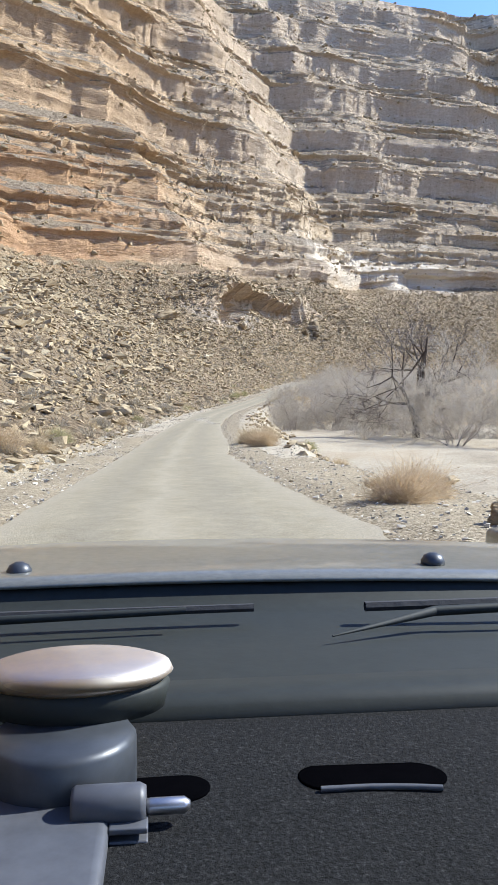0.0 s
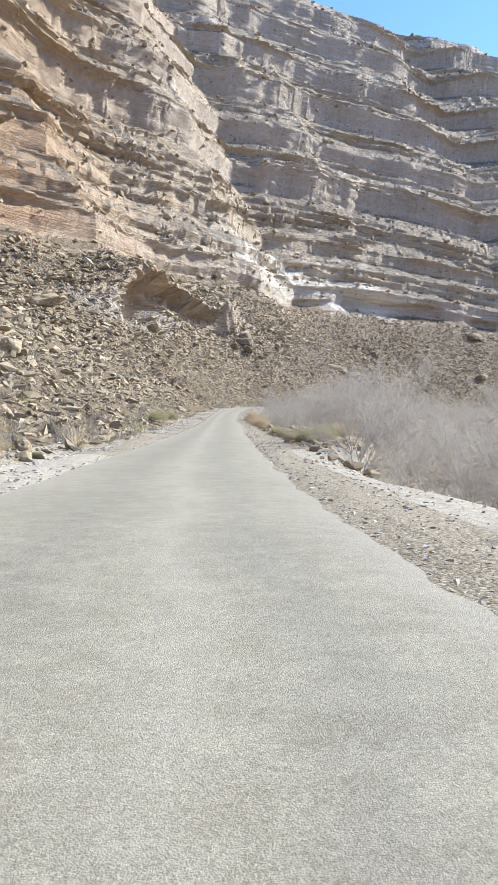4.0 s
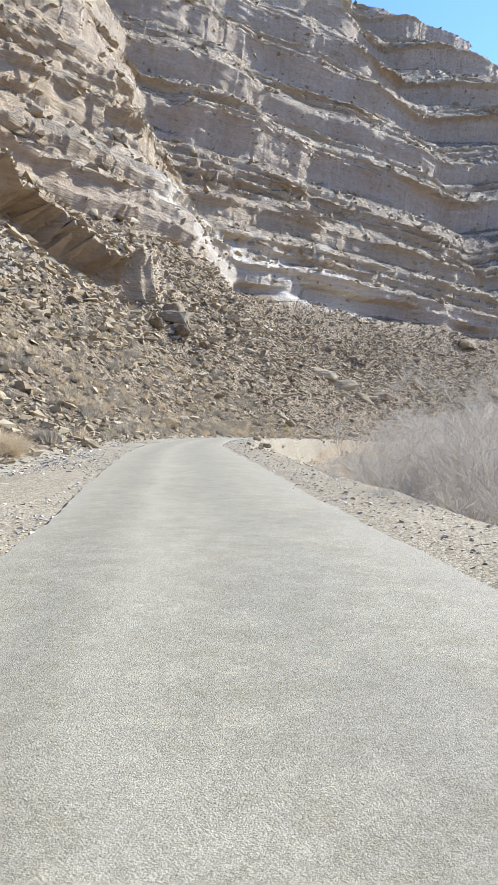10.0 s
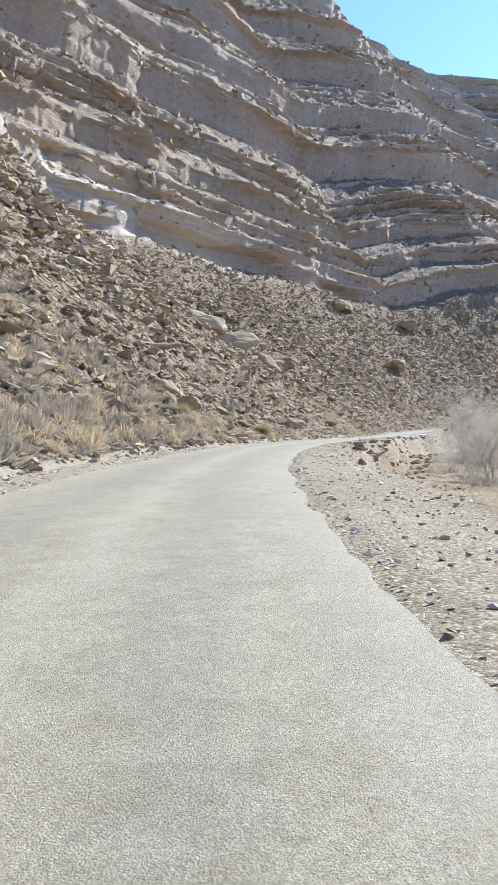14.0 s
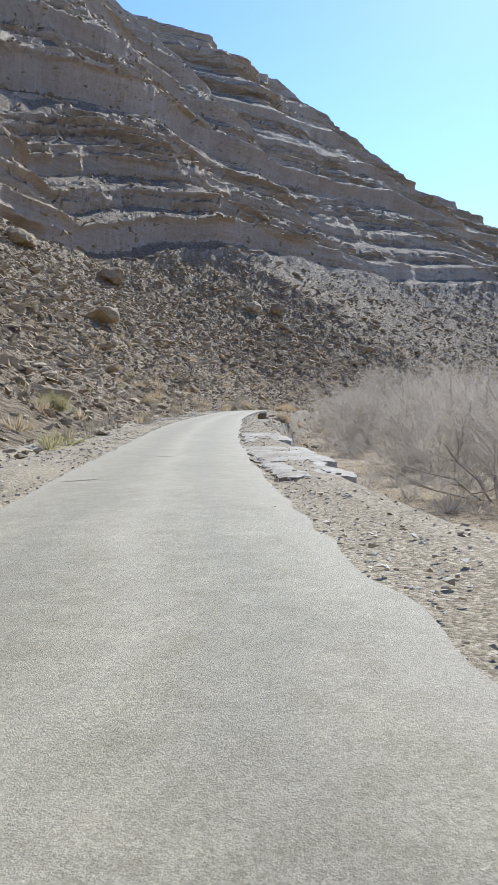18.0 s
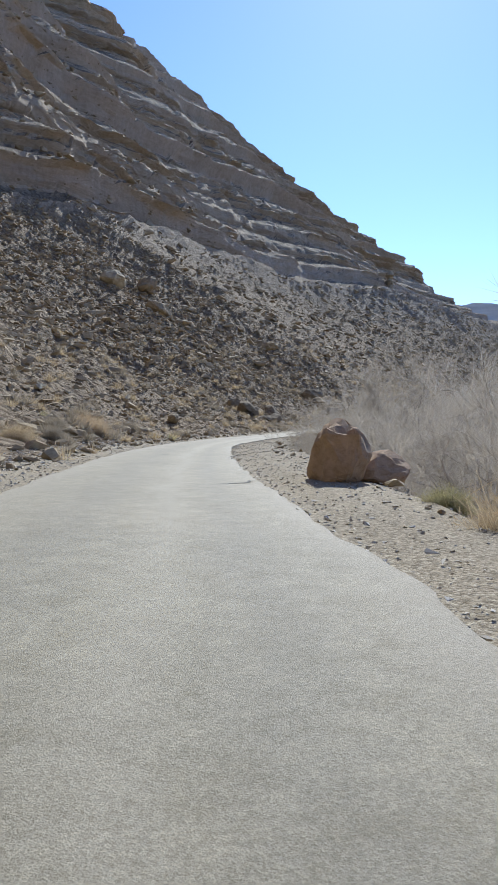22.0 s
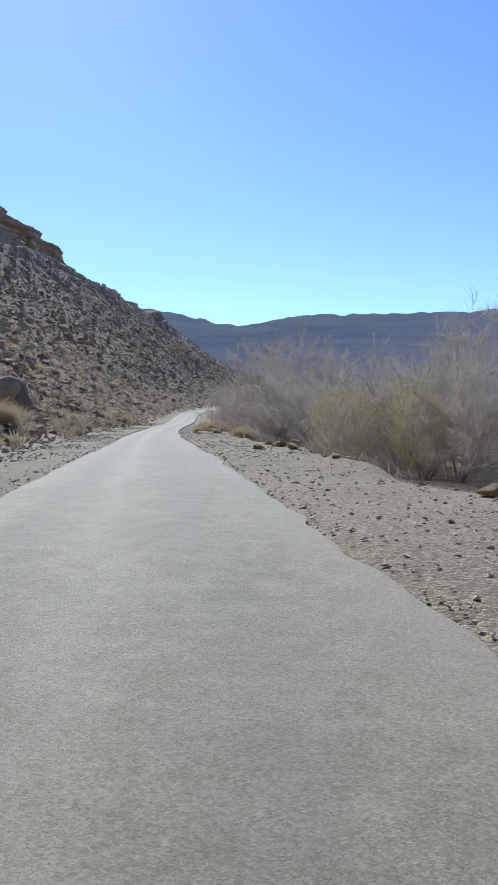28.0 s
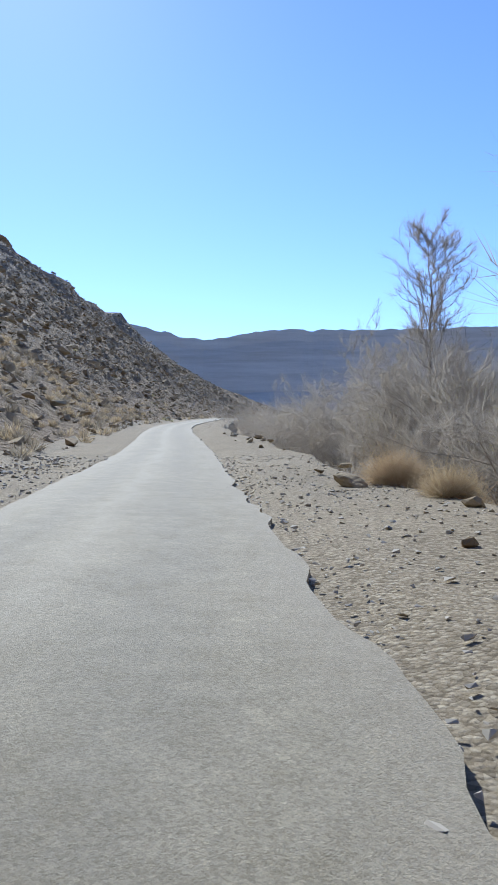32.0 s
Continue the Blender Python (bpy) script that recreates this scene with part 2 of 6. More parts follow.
def mat_far_rock():
    m, nt, b = material("distant_grey_rock")
    p = place_node(nt)
    c = ramp(nt, noise_node(nt, stretched(nt, p, 1, 1, 14), 0.0035, 7, 0.65), [(0.35, (0.5, 0.41, 0.32)), (0.5, (0.58, 0.48, 0.38)), (0.68, (0.66, 0.56, 0.45))])
    nt.links.new(c, b.inputs["Base Color"])
    rough_of(b, 0.95, 0.1)
    bump(nt, b, noise_node(nt, p, 0.02, 6, 0.7), 12.0, 0.4)
    return m


def mat_earth():
    m, nt, b = material("dry_brown_bank_earth")
    p = place_node(nt)
    c = ramp(nt, noise_node(nt, p, 0.25, 7, 0.7), [(0.3, (0.248, 0.185, 0.116)), (0.5, (0.367, 0.285, 0.181)), (0.7, (0.459, 0.375, 0.254))])
    c = mix(nt, c, ramp(nt, cells(nt, p, 5.0), [(0.3, (1, 1, 1)), (0.75, (0.505, 0.452, 0.378))]), 0.6, "MULTIPLY")
    nt.links.new(c, b.inputs["Base Color"])
    rough_of(b, 0.95, 0.1)
    bump(nt, b, maths(nt, "SUBTRACT", noise_node(nt, p, 2.5, 8, 0.75), maths(nt, "MULTIPLY", cells(nt, p, 5.0), 0.4)), 0.25, 0.9)
    return m


ROCK, GRAVEL, ROAD, SAND, FAR_ROCK, EARTH = mat_terrain(), mat_gravel(), mat_road(), mat_sand(), mat_far_rock(), mat_earth()


# ---- lattice noise for the ground's shape ----
def lattice(ix, iy, seed):
    h = (ix.astype(np.int64) * 374761393 + iy.astype(np.int64) * 668265263 + seed * 974711) & 0x7FFFFFFF
    h = ((h ^ (h >> 13)) * 1274126177) & 0x7FFFFFFF
    return ((h ^ (h >> 16)) & 0xFFFF) / 65535.0


def smooth_noise(x, y, seed=0):
    """Value noise, -1 to 1."""
    x, y = np.broadcast_arrays(np.asarray(x, float), np.asarray(y, float))
    ix, iy = np.floor(x), np.floor(y)
    fx, fy = x - ix, y - iy
    fx, fy = fx * fx * (3 - 2 * fx), fy * fy * (3 - 2 * fy)
    a, b = lattice(ix, iy, seed), lattice(ix + 1, iy, seed)
    c, d = lattice(ix, iy + 1, seed), lattice(ix + 1, iy + 1, seed)
    return ((a + (b - a) * fx) * (1 - fy) + (c + (d - c) * fx) * fy) * 2 - 1


def rough_noise(x, y, octaves=4, seed=0, gain=0.5):
    total, amp = 0.0, 1.0
    for k in range(octaves):
        total = total + amp * smooth_noise(x * 2 ** k, y * 2 ** k, seed + 17 * k)
        amp *= gain
    return total


# ---- the road's line ----
WAY = [(3, -66, 3.0), (1.5, -33, 1.6), (-0.3, 0.2, 0.1), (-1.8, 33.2, -1.8), (-1.6, 66.3, -2.7), (0.7, 99.3, -3.2), (5.1, 132.1, -3.5), (9.9, 164.8, -3.5), (14.9, 197.5, -3.2), (20.7, 230.0, -2.6), (28.1, 262.3, -2.0), (39.5, 293.5, -1.5), (57.0, 321.6, -1.5), (79.5, 346.0, -1.8), (103.5, 368.7, -2.1), (129.2, 389.5, -1.9), (156.7, 408.0, -1.8), (185.0, 425.1, -2.4), (214.7, 439.6, -3.1), (246.3, 449.3, -3.4), (278.9, 454.9, -3.2), (311.7, 459.4, -3.1),
       (344.6, 462.9, -3.1), (378, 464.8, -2.6), (411, 467.2, -1.6), (443, 467.8, -0.6), (520, 466, 1.5), (600, 462, 3.5), (700, 455, 5.0), (825, 440, 6.0)]
END_TURN, STRETCH_ON = 25.0, 500.0   # past the last point the line bends on to the right and runs on


def road_line():
    pts = [np.array(p, float) for p in WAY]
    head = math.atan2(pts[-1][0] - pts[-2][0], pts[-1][1] - pts[-2][1])
    p = pts[-1].copy()
    run = 0.0
    while run < STRETCH_ON:
        run += 30
        turn = radians(END_TURN) * min(run / 500.0, 1.0)
        p = p + np.array([30 * math.sin(head + turn), 30 * math.cos(head + turn), 0.15])
        pts.append(p.copy())
    pts = np.array(pts)
    out = []
    for i in range(len(pts) - 1):
        a, b, c, d = pts[max(i - 1, 0)], pts[i], pts[i + 1], pts[min(i + 2, len(pts) - 1)]
        t = np.linspace(0, 1, 40, endpoint=False)[:, None]
        out.append(0.5 * (2 * b + (c - a) * t + (2 * a - 5 * b + 4 * c - d) * t ** 2 + (3 * b - a - 3 * c + d) * t ** 3))
    line = np.concatenate(out)
    run = np.r_[0, np.cumsum(np.hypot(*np.diff(line[:, :2], axis=0).T))]
    return line, run


LINE, RUN = road_line()
START = RUN[np.argmin(np.hypot(LINE[:, 0] - 0.0, LINE[:, 1] - 0.2))]
RUN = RUN - START            # metres along the road from where the drive begins
_dx, _dy = np.gradient(LINE[:, 0], RUN), np.gradient(LINE[:, 1], RUN)
HEADS = np.unwrap(np.arctan2(_dx, _dy))


def on_line(s):
    """Place and left-hand direction of the road's middle at s metres."""
    x, y, z = (np.interp(s, RUN, LINE[:, k]) for k in range(3))
    h = np.interp(s, RUN, HEADS)
    return x, y, z, -np.cos(h), np.sin(h)


# where the asphalt ends, left and right of the road's middle
EDGE_L = ((-60, 1.95), (45, 2.05), (77, 2.15), (97, 2.6), (120, 2.1), (140, 1.65), (185, 1.2), (225, 1.25), (241, 1.7), (270, 2.25), (290, 2.55), (300, 2.8), (327, 2.35), (348, 2.9), (370, 2.4), (386, 1.95), (410, 2.05),
          (448, 1.95), (463, 2.6), (496, 3.15), (534, 3.15), (556, 2.8), (575, 2.3), (600, 1.5), (612, 1.2), (640, 1.25), (700, 1.7), (900, 2.0))
EDGE_R = ((-60, 2.1), (30, 2.2), (41, 2.45), (76, 1.95), (91, 2.05), (137, 2.4), (147, 2.6), (165, 2.75), (182, 2.5), (225, 2.75), (240, 2.9), (255, 2.7), (265, 2.35), (285, 2.2), (323, 2.4), (334, 2.6), (360, 2.1),
          (382, 1.75), (406, 2.0), (415, 2.15), (448, 1.9), (465, 1.9), (489, 1.5), (512, 1.5), (523, 1.85), (550, 1.8), (575, 2.25), (607, 2.3), (623, 2.0), (700, 2.0), (900, 2.0))


def edge_left(s):
    return np.interp(s, *zip(*EDGE_L))


def edge_right(s):
    return np.interp(s, *zip(*EDGE_R))


# ---- the valley's cross-section ----
FOOT_L = 4.0
# height over the road and distance out from the foot of the scree, for the lower and the upper part
TALUS = ((0, 0), (3, 0.9), (8, 3.0), (16, 7.3), (36, 20), (58, 33), (74, 43), (84, 52), (88, 57))
CLIFFS = ((0, 0), (6, 1), (10, 4), (11, 14), (20, 19), (22, 27), (31, 34), (33, 44), (41, 50), (43, 60), (49, 70), (54, 72), (53, 80), (50.5, 88), (57, 93), (60, 101), (64, 103), (63, 108), (61.5, 114), (69, 119), (76, 128), (81, 134), (86, 136), (85, 143),
          (83.5, 151), (90, 157), (97, 164), (101, 166), (99.5, 180), (109, 187), (117, 196), (122, 199), (121, 206), (120, 215), (131, 221), (142, 229), (147, 232), (147, 248), (178, 258), (184, 276), (226, 284))
KT = ((-60, 0.974), (100, 1.008), (200, 1.037), (240, 1.037), (268, 0.932), (290, 0.722), (315, 0.544), (345, 0.643), (400, 0.616), (450, 0.937), (500, 0.967), (550, 1.006), (600, 1.138), (650, 1.215), (700, 1.165),
      (760, 1.188), (830, 1.204), (900, 1.245), (980, 1.219), (1060, 1.124), (1140, 1.264), (1250, 1.422), (1400, 2.351))
KC = ((-60, 1.0), (400, 1.008), (450, 1.021), (500, 1.003), (550, 1.018), (600, 1.083), (650, 1.129), (700, 1.29), (760, 1.548), (830, 1.517), (900, 1.544), (980, 1.818), (1060, 1.76), (1140, 1.787), (1250, 1.86), (1400, 2.105))
LIFT = ((-60, 1.0), (315, 1.0), (345, 0.988), (400, 0.97), (450, 0.983), (500, 0.997), (550, 1.0), (600, 1.039), (650, 0.996), (700, 0.977), (760, 0.99), (830, 0.928), (900, 0.917), (980, 0.991), (1060, 0.79),
        (1140, 0.677), (1250, 0.682), (1400, 0.557))     # height of the cliffs
RISE = ((-60, 1.037), (100, 0.989), (200, 0.946), (240, 0.86), (268, 0.788), (290, 0.807), (345, 0.791), (400, 0.821), (450, 0.864), (500, 0.94), (550, 0.945), (600, 0.855), (650, 1.121), (700, 1.245), (760, 1.207),
        (830, 1.165), (900, 1.265), (980, 1.357), (1060, 1.299), (1140, 1.362), (1250, 1.457), (1400, 1.495))      # steepness of the scree


# how massive the beds of the cliffs are, by height over their foot
BEDS = ((0, 0.2), (3, 0.8), (13, 0.8), (15, 0), (69, 0), (72, 1), (87, 1), (89, 0), (101, 0), (103, 1), (113, 1), (115, 0), (133, 0), (136, 1), (150, 1), (152, 0), (164, 0), (166, 1), (179, 1), (181, 0),
        (196, 0), (199, 1), (214, 1), (216, 0), (229, 0), (232, 1), (247, 1), (250, 0), (258, 0.2), (261, 0.9), (276, 0.9), (279, 0.2))


def smooth_step(x):
    x = np.clip(x, 0, 1)
    return x * x * (3 - 2 * x)


def left_side(s, u):
    """Distance out and height over the road of the ground left of it."""
    return left_section(s, u)[:2]


def left_section(s, u):
    """Ground left of the road: s along it, u up the section (0 to 1 scree, 1 to 2 cliffs, 2 to 3 plateau). Gives distance out and height over the road, how massive,
    how pale and how red the rock is."""
    s, u = np.broadcast_arrays(np.asarray(s, float), np.asarray(u, float))
    kt, kc = np.interp(s, *zip(*KT)), np.interp(s, *zip(*KC))
    td, tz = np.array(TALUS).T
    cd, cz = np.array(CLIFFS).T
    ut = np.clip(u, 0, 1) ** 1.35
    d = ut * td[-1]
    z = np.interp(d, td, tz) * np.interp(s, *zip(*RISE))
    d = d * kt
    # gullies and humps of the scree
    grow = np.clip(d / 25, 0, 1) * (1 - 0.92 * smooth_step((u - 1) * 14))
    z = z + grow * (2.6 * rough_noise(s / 42, d / 55, 3, 5) + 0.8 * rough_noise(s / 9, d / 11, 3, 9))
    z = z + np.clip(d / 4, 0, 1) * (1 - smooth_step((u - 1) * 14)) * (0.28 + 0.27 * np.clip((d - 6) / 8, 0, 1)) * rough_noise(s / 2.1, d / 2.1, 3, 21, 0.65)
    # an outcrop with a cave stands out of the scree where the slope is narrowest
    here = smooth_step(np.minimum((s - 286) / 22, (372 - s) / 18)) * (0.82 + 0.25 * smooth_noise(s / 13, 0 * s, 25))
    craggy = 1.1 * rough_noise(s / 3.1, z / 2.2, 3, 28) + 1.6 * lattice(np.floor(s / 4.3), np.floor(z / 3.1), 29)
    foot = craggy + 33 - 4 * np.clip((300 - s) / 20, 0, 1) + 4 * np.clip((s - 335) / 25, 0, 1) + 1.5 * smooth_noise(s / 7, 0 * s, 26)
    roof = 41.5 + 1.2 * smooth_noise(s / 6, 0 * s, 27) + 0.12 * np.clip(d - foot, 0, 30)
    z = z + here * np.clip(roof - z, 0, 13) * smooth_step((d - foot) / 2.6) * (u < 1.0)
    inside = np.clip(np.minimum((s - 293) / 9, (356 - s) / 12), 0, 1) * np.clip(np.minimum((d - foot + 0.4) / 0.5, (foot + 2.0 - d) / 0.35), 0, 1)
    d = d + 10.0 * inside * here
    up = np.clip(u - 1, 0, 1)
    # cliffs climb by length of section, so that risers get as many points as treads
    length = np.r_[0, np.cumsum(np.hypot(np.diff(cd), np.diff(cz)))]
    length /= length[-1]
    lift = np.interp(s, *zip(*LIFT)) + 0.01 * rough_noise(s / 120, up * 0.0, 2, 31)
    joint = lattice(np.floor(s / 5.0 + 0.7 * smooth_noise(up * 40, s / 9, 38)), np.floor(up * 34), 39) - 0.5
    w = np.clip(up + (0.004 * rough_noise(s / 31, up * 9, 2, 37) + 0.006 * rough_noise(s / 11, up * 16, 2, 36) + 0.008 * joint * np.clip(up * 12, 0, 1)) * (up > 0) * (up < 0.97), 0, 1)
    cu, cv = np.interp(w, length, cd), np.interp(w, length, cz) * lift
    # ledges of uneven thickness, strong in some beds and missing in the massive ones
    bed = cv + 1.4 * smooth_noise(s / 90, 0 * s, 41) + 3.5 * smooth_noise(cv / 7, 0 * cv + 3.3, 42)
    frac = bed / 5.2
    frac = frac - np.floor(frac)
    ledge = np.clip((frac - 0.68) / 0.32, 0, 1) - frac
    big = bed / 17.0 + 0.3 * smooth_noise(s / 40, cv / 30, 44)
    big = big - np.floor(big)
    block = np.clip((big - 0.75) / 0.25, 0, 1) - big
    broken = np.clip(0.55 + 1.3 * rough_noise(s / 22, cv / 6, 3, 43), 0, 1.6)
    solid = np.interp(cv + 1.5 * smooth_noise(s / 35, 0 * s, 46), *zip(*BEDS))
    buttress = 9 * rough_noise(s / 75, up * 1.2, 3, 51) + 3.4 * rough_noise(s / 19, up * 3, 3, 57)
    cleft = np.abs(rough_noise(s / 8.5, cv / 34, 3, 63, 0.55))
    flute = -1.0 * np.clip(0.3 - cleft, 0, 1) * 1.7 + (0.42 - 0.2 * solid) * rough_noise(s / 4.4, cv / 3, 2, 61, 0.6)
    # joint blocks: small ones in the thin beds, tall columns in the massive ones
    row = np.floor(bed / 5.2)
    thin_block = lattice(np.floor(s / (2.6 + 2.4 * lattice(row, row * 0, 64)) + 7 * lattice(row, row * 0, 65)), row, 66)
    shelf = np.floor(bed / 17.0)
    tall_block = lattice(np.floor(s / (7.0 + 6.0 * lattice(shelf, shelf * 0, 67)) + 5 * lattice(shelf, shelf * 0, 68)), shelf, 69)
    flute = flute + (1 - solid) * 1.3 * (thin_block - 0.5) + solid * 0.8 * (tall_block - 0.5)
    fade = np.clip(up * 22, 0, 1)
    # hollows under the lowest bed
    hole = np.zeros_like(cv)
    for a, b, low, high, deep in ((446, 478, -1, 7, 3.0), (484, 546, -1, 11, 5.0), (560, 580, 0, 8, 4.0), (388, 402, -1, 5, 3.5), (450, 470, 21, 27, 4.0), (520, 600, 72, 92, 3.5), (400, 470, 74, 96, 3.0), (300, 380, 70, 90, 3.0)):
        w1 = np.clip(np.minimum((s - a) / 6, (b - s) / 6), 0, 1)
        w2 = np.clip(np.minimum((cv - low) / 2.0, (high - cv) / 1.2), 0, 1)
        hole = np.maximum(hole, w1 * w2 * deep)
    d = d + cu * kc + fade * (buttress * np.minimum(1, 0.4 + up) - flute * (0.75 + 0.35 * solid) + (0.45 + 0.75 * broken) * (4.2 - 3.6 * solid) * ledge + (4.4 - 3.6 * solid) * block) + hole * np.clip(up * 60, 0, 1)
    z = z + cv + fade * (0.45 - 0.3 * solid) * rough_noise(s / 7, cv / 3, 3, 71)
    top = np.clip(u - 2, 0, 1)
    d = d + top * 900
    z = z + top * 25 + 2.5 * np.clip(top * 30, 0, 1) * rough_noise(s / 30, top * 60, 3, 81)
    # pale fresh limestone along the lip of the overhang, reddish beds low on the western wall
    ragged = 0.5 * rough_noise(s / 9, z / 5, 3, 83)
    pale = np.clip(np.minimum((s - 392) / 14, (536 - s) / 20) + ragged, 0, 1) * np.clip(np.minimum((z - 51) / 5, (79 - z) / 12) + 1.6 * ragged, 0, 1)
    cave_floor = np.clip(np.minimum((s - 288) / 5, (316 - s) / 6) + ragged, 0, 1) * np.clip(np.minimum((z - 20) / 4, (34 - z) / 5) + ragged, 0, 1)
    red = (u > 1) * np.clip((330 - s) / 40 + ragged, 0, 1) * np.clip(np.minimum((z - 26) / 8, (104 - z) / 14) + ragged, 0, 1)
    return d + FOOT_L, z, solid * (up > 0) * (up < 1), np.maximum(pale, 0.45 * cave_floor), red


def bank_edge(s):
    """How far right of the road's middle the bank breaks off; a stony bench juts out at one place."""
    lip = np.interp(s, (0, 40, 120, 180, 192, 250, 264, 286, 326, 341, 370, 382, 411, 440, 491, 503, 510, 520, 535, 560, 700), (4.6, 4.6, 4.6, 4.6, 4.4, 4.6, 4.1, 4.2, 4.8, 5.2, 4.2, 3.4, 3.8, 4.3, 4.4, 4.3, 3.8, 4.0, 5.2, 5.4, 5.4))
    return lip + 0.3 * smooth_noise(s / 18, 0 * s, 91) + 0.45 * smooth_noise(s / 5, 0 * s, 92) + 6.0 * np.exp(-((s - 145) / 17) ** 2)


def right_side(s, d):
    """Height over the road of the ground right of it, d metres out (positive)."""
    s, d = np.broadcast_arrays(np.asarray(s, float), np.asarray(d, float))
    edge = bank_edge(s)
    drop = 2.0 + 0.8 * smooth_noise(s / 55, 0 * s, 95) + np.interp(s, (180, 200, 300, 320, 375, 390, 530, 545), (0, 0.9, 0.9, 0.4, 0.4, 0.9, 0.9, 0))
    t = np.clip((d - edge) / np.interp(s, (150, 200), (3.2, 1.5)), 0, 1)
    z = -drop * t * t * (3 - 2 * t)
    z = z - 0.035 * np.clip(d - edge - 4, 0, 40)
    z = z + np.clip((d - edge_right(s) - 0.15) / 2, 0, 1) * (0.05 * rough_noise(s / 3.3, d / 2.1, 2, 97) + 0.1 * rough_noise(s / 7, d / 5, 2, 98))
    z = z + 0.03 * np.clip((d - edge_right(s) + 0.2) / 0.3, 0, 1)
    z = z + 0.85 * np.exp(-((d - 6.2) / 0.9) ** 2) * np.clip(np.minimum((s - 540) / 5, (583 - s) / 6), 0, 1)
    return z + np.clip((d - 9) / 12, 0, 1) * 0.5 * rough_noise(s / 14, d / 14, 3, 99)


def ground_at(s, d):
    """World place of the ground at s along the road and d to its left (right: negative)."""
    x, y, z, lx, ly = on_line(s)
    if d < -2.3:
        h = float(right_side(s, -d))
    elif d > FOOT_L - 2.1:
        us = np.linspace(0, 1.6, 400)
        ds, zs = left_side(np.full(400, float(s)), us)
        h = float(np.interp(d, ds, zs))
    else:
        h = 0.0
    return Vector((x + lx * d, y + ly * d, z + h))


def sheet(name, P, mats, faces_mat=None, smooth=False):
    """One mesh from a grid of points (rows, columns, 3)."""
    r, c = P.shape[:2]
    me = bpy.data.meshes.new(name)
    i = np.arange(r * c).reshape(r, c)
    q = np.stack([i[:-1, :-1], i[1:, :-1], i[1:, 1:], i[:-1, 1:]], -1).reshape(-1, 4)
    me.vertices.add(r * c)
    me.vertices.foreach_set("co", P.reshape(-1).astype(np.float32))
    me.loops.add(q.size)
    me.loops.foreach_set("vertex_index", q.reshape(-1).astype(np.int32))
    me.polygons.add(len(q))
    me.polygons.foreach_set("loop_start", np.arange(0, q.size, 4, dtype=np.int32))
    me.polygons.foreach_set("loop_total", np.full(len(q), 4, dtype=np.int32))
    for m in mats:
        me.materials.append(m)
    if faces_mat is not None:
        me.polygons.foreach_set("material_index", faces_mat.reshape(-1).astype(np.int32))
    me.polygons.foreach_set("use_smooth", np.full(len(q), smooth))
    me.update(calc_edges=True)
    me.validate()
    return new(name, me)


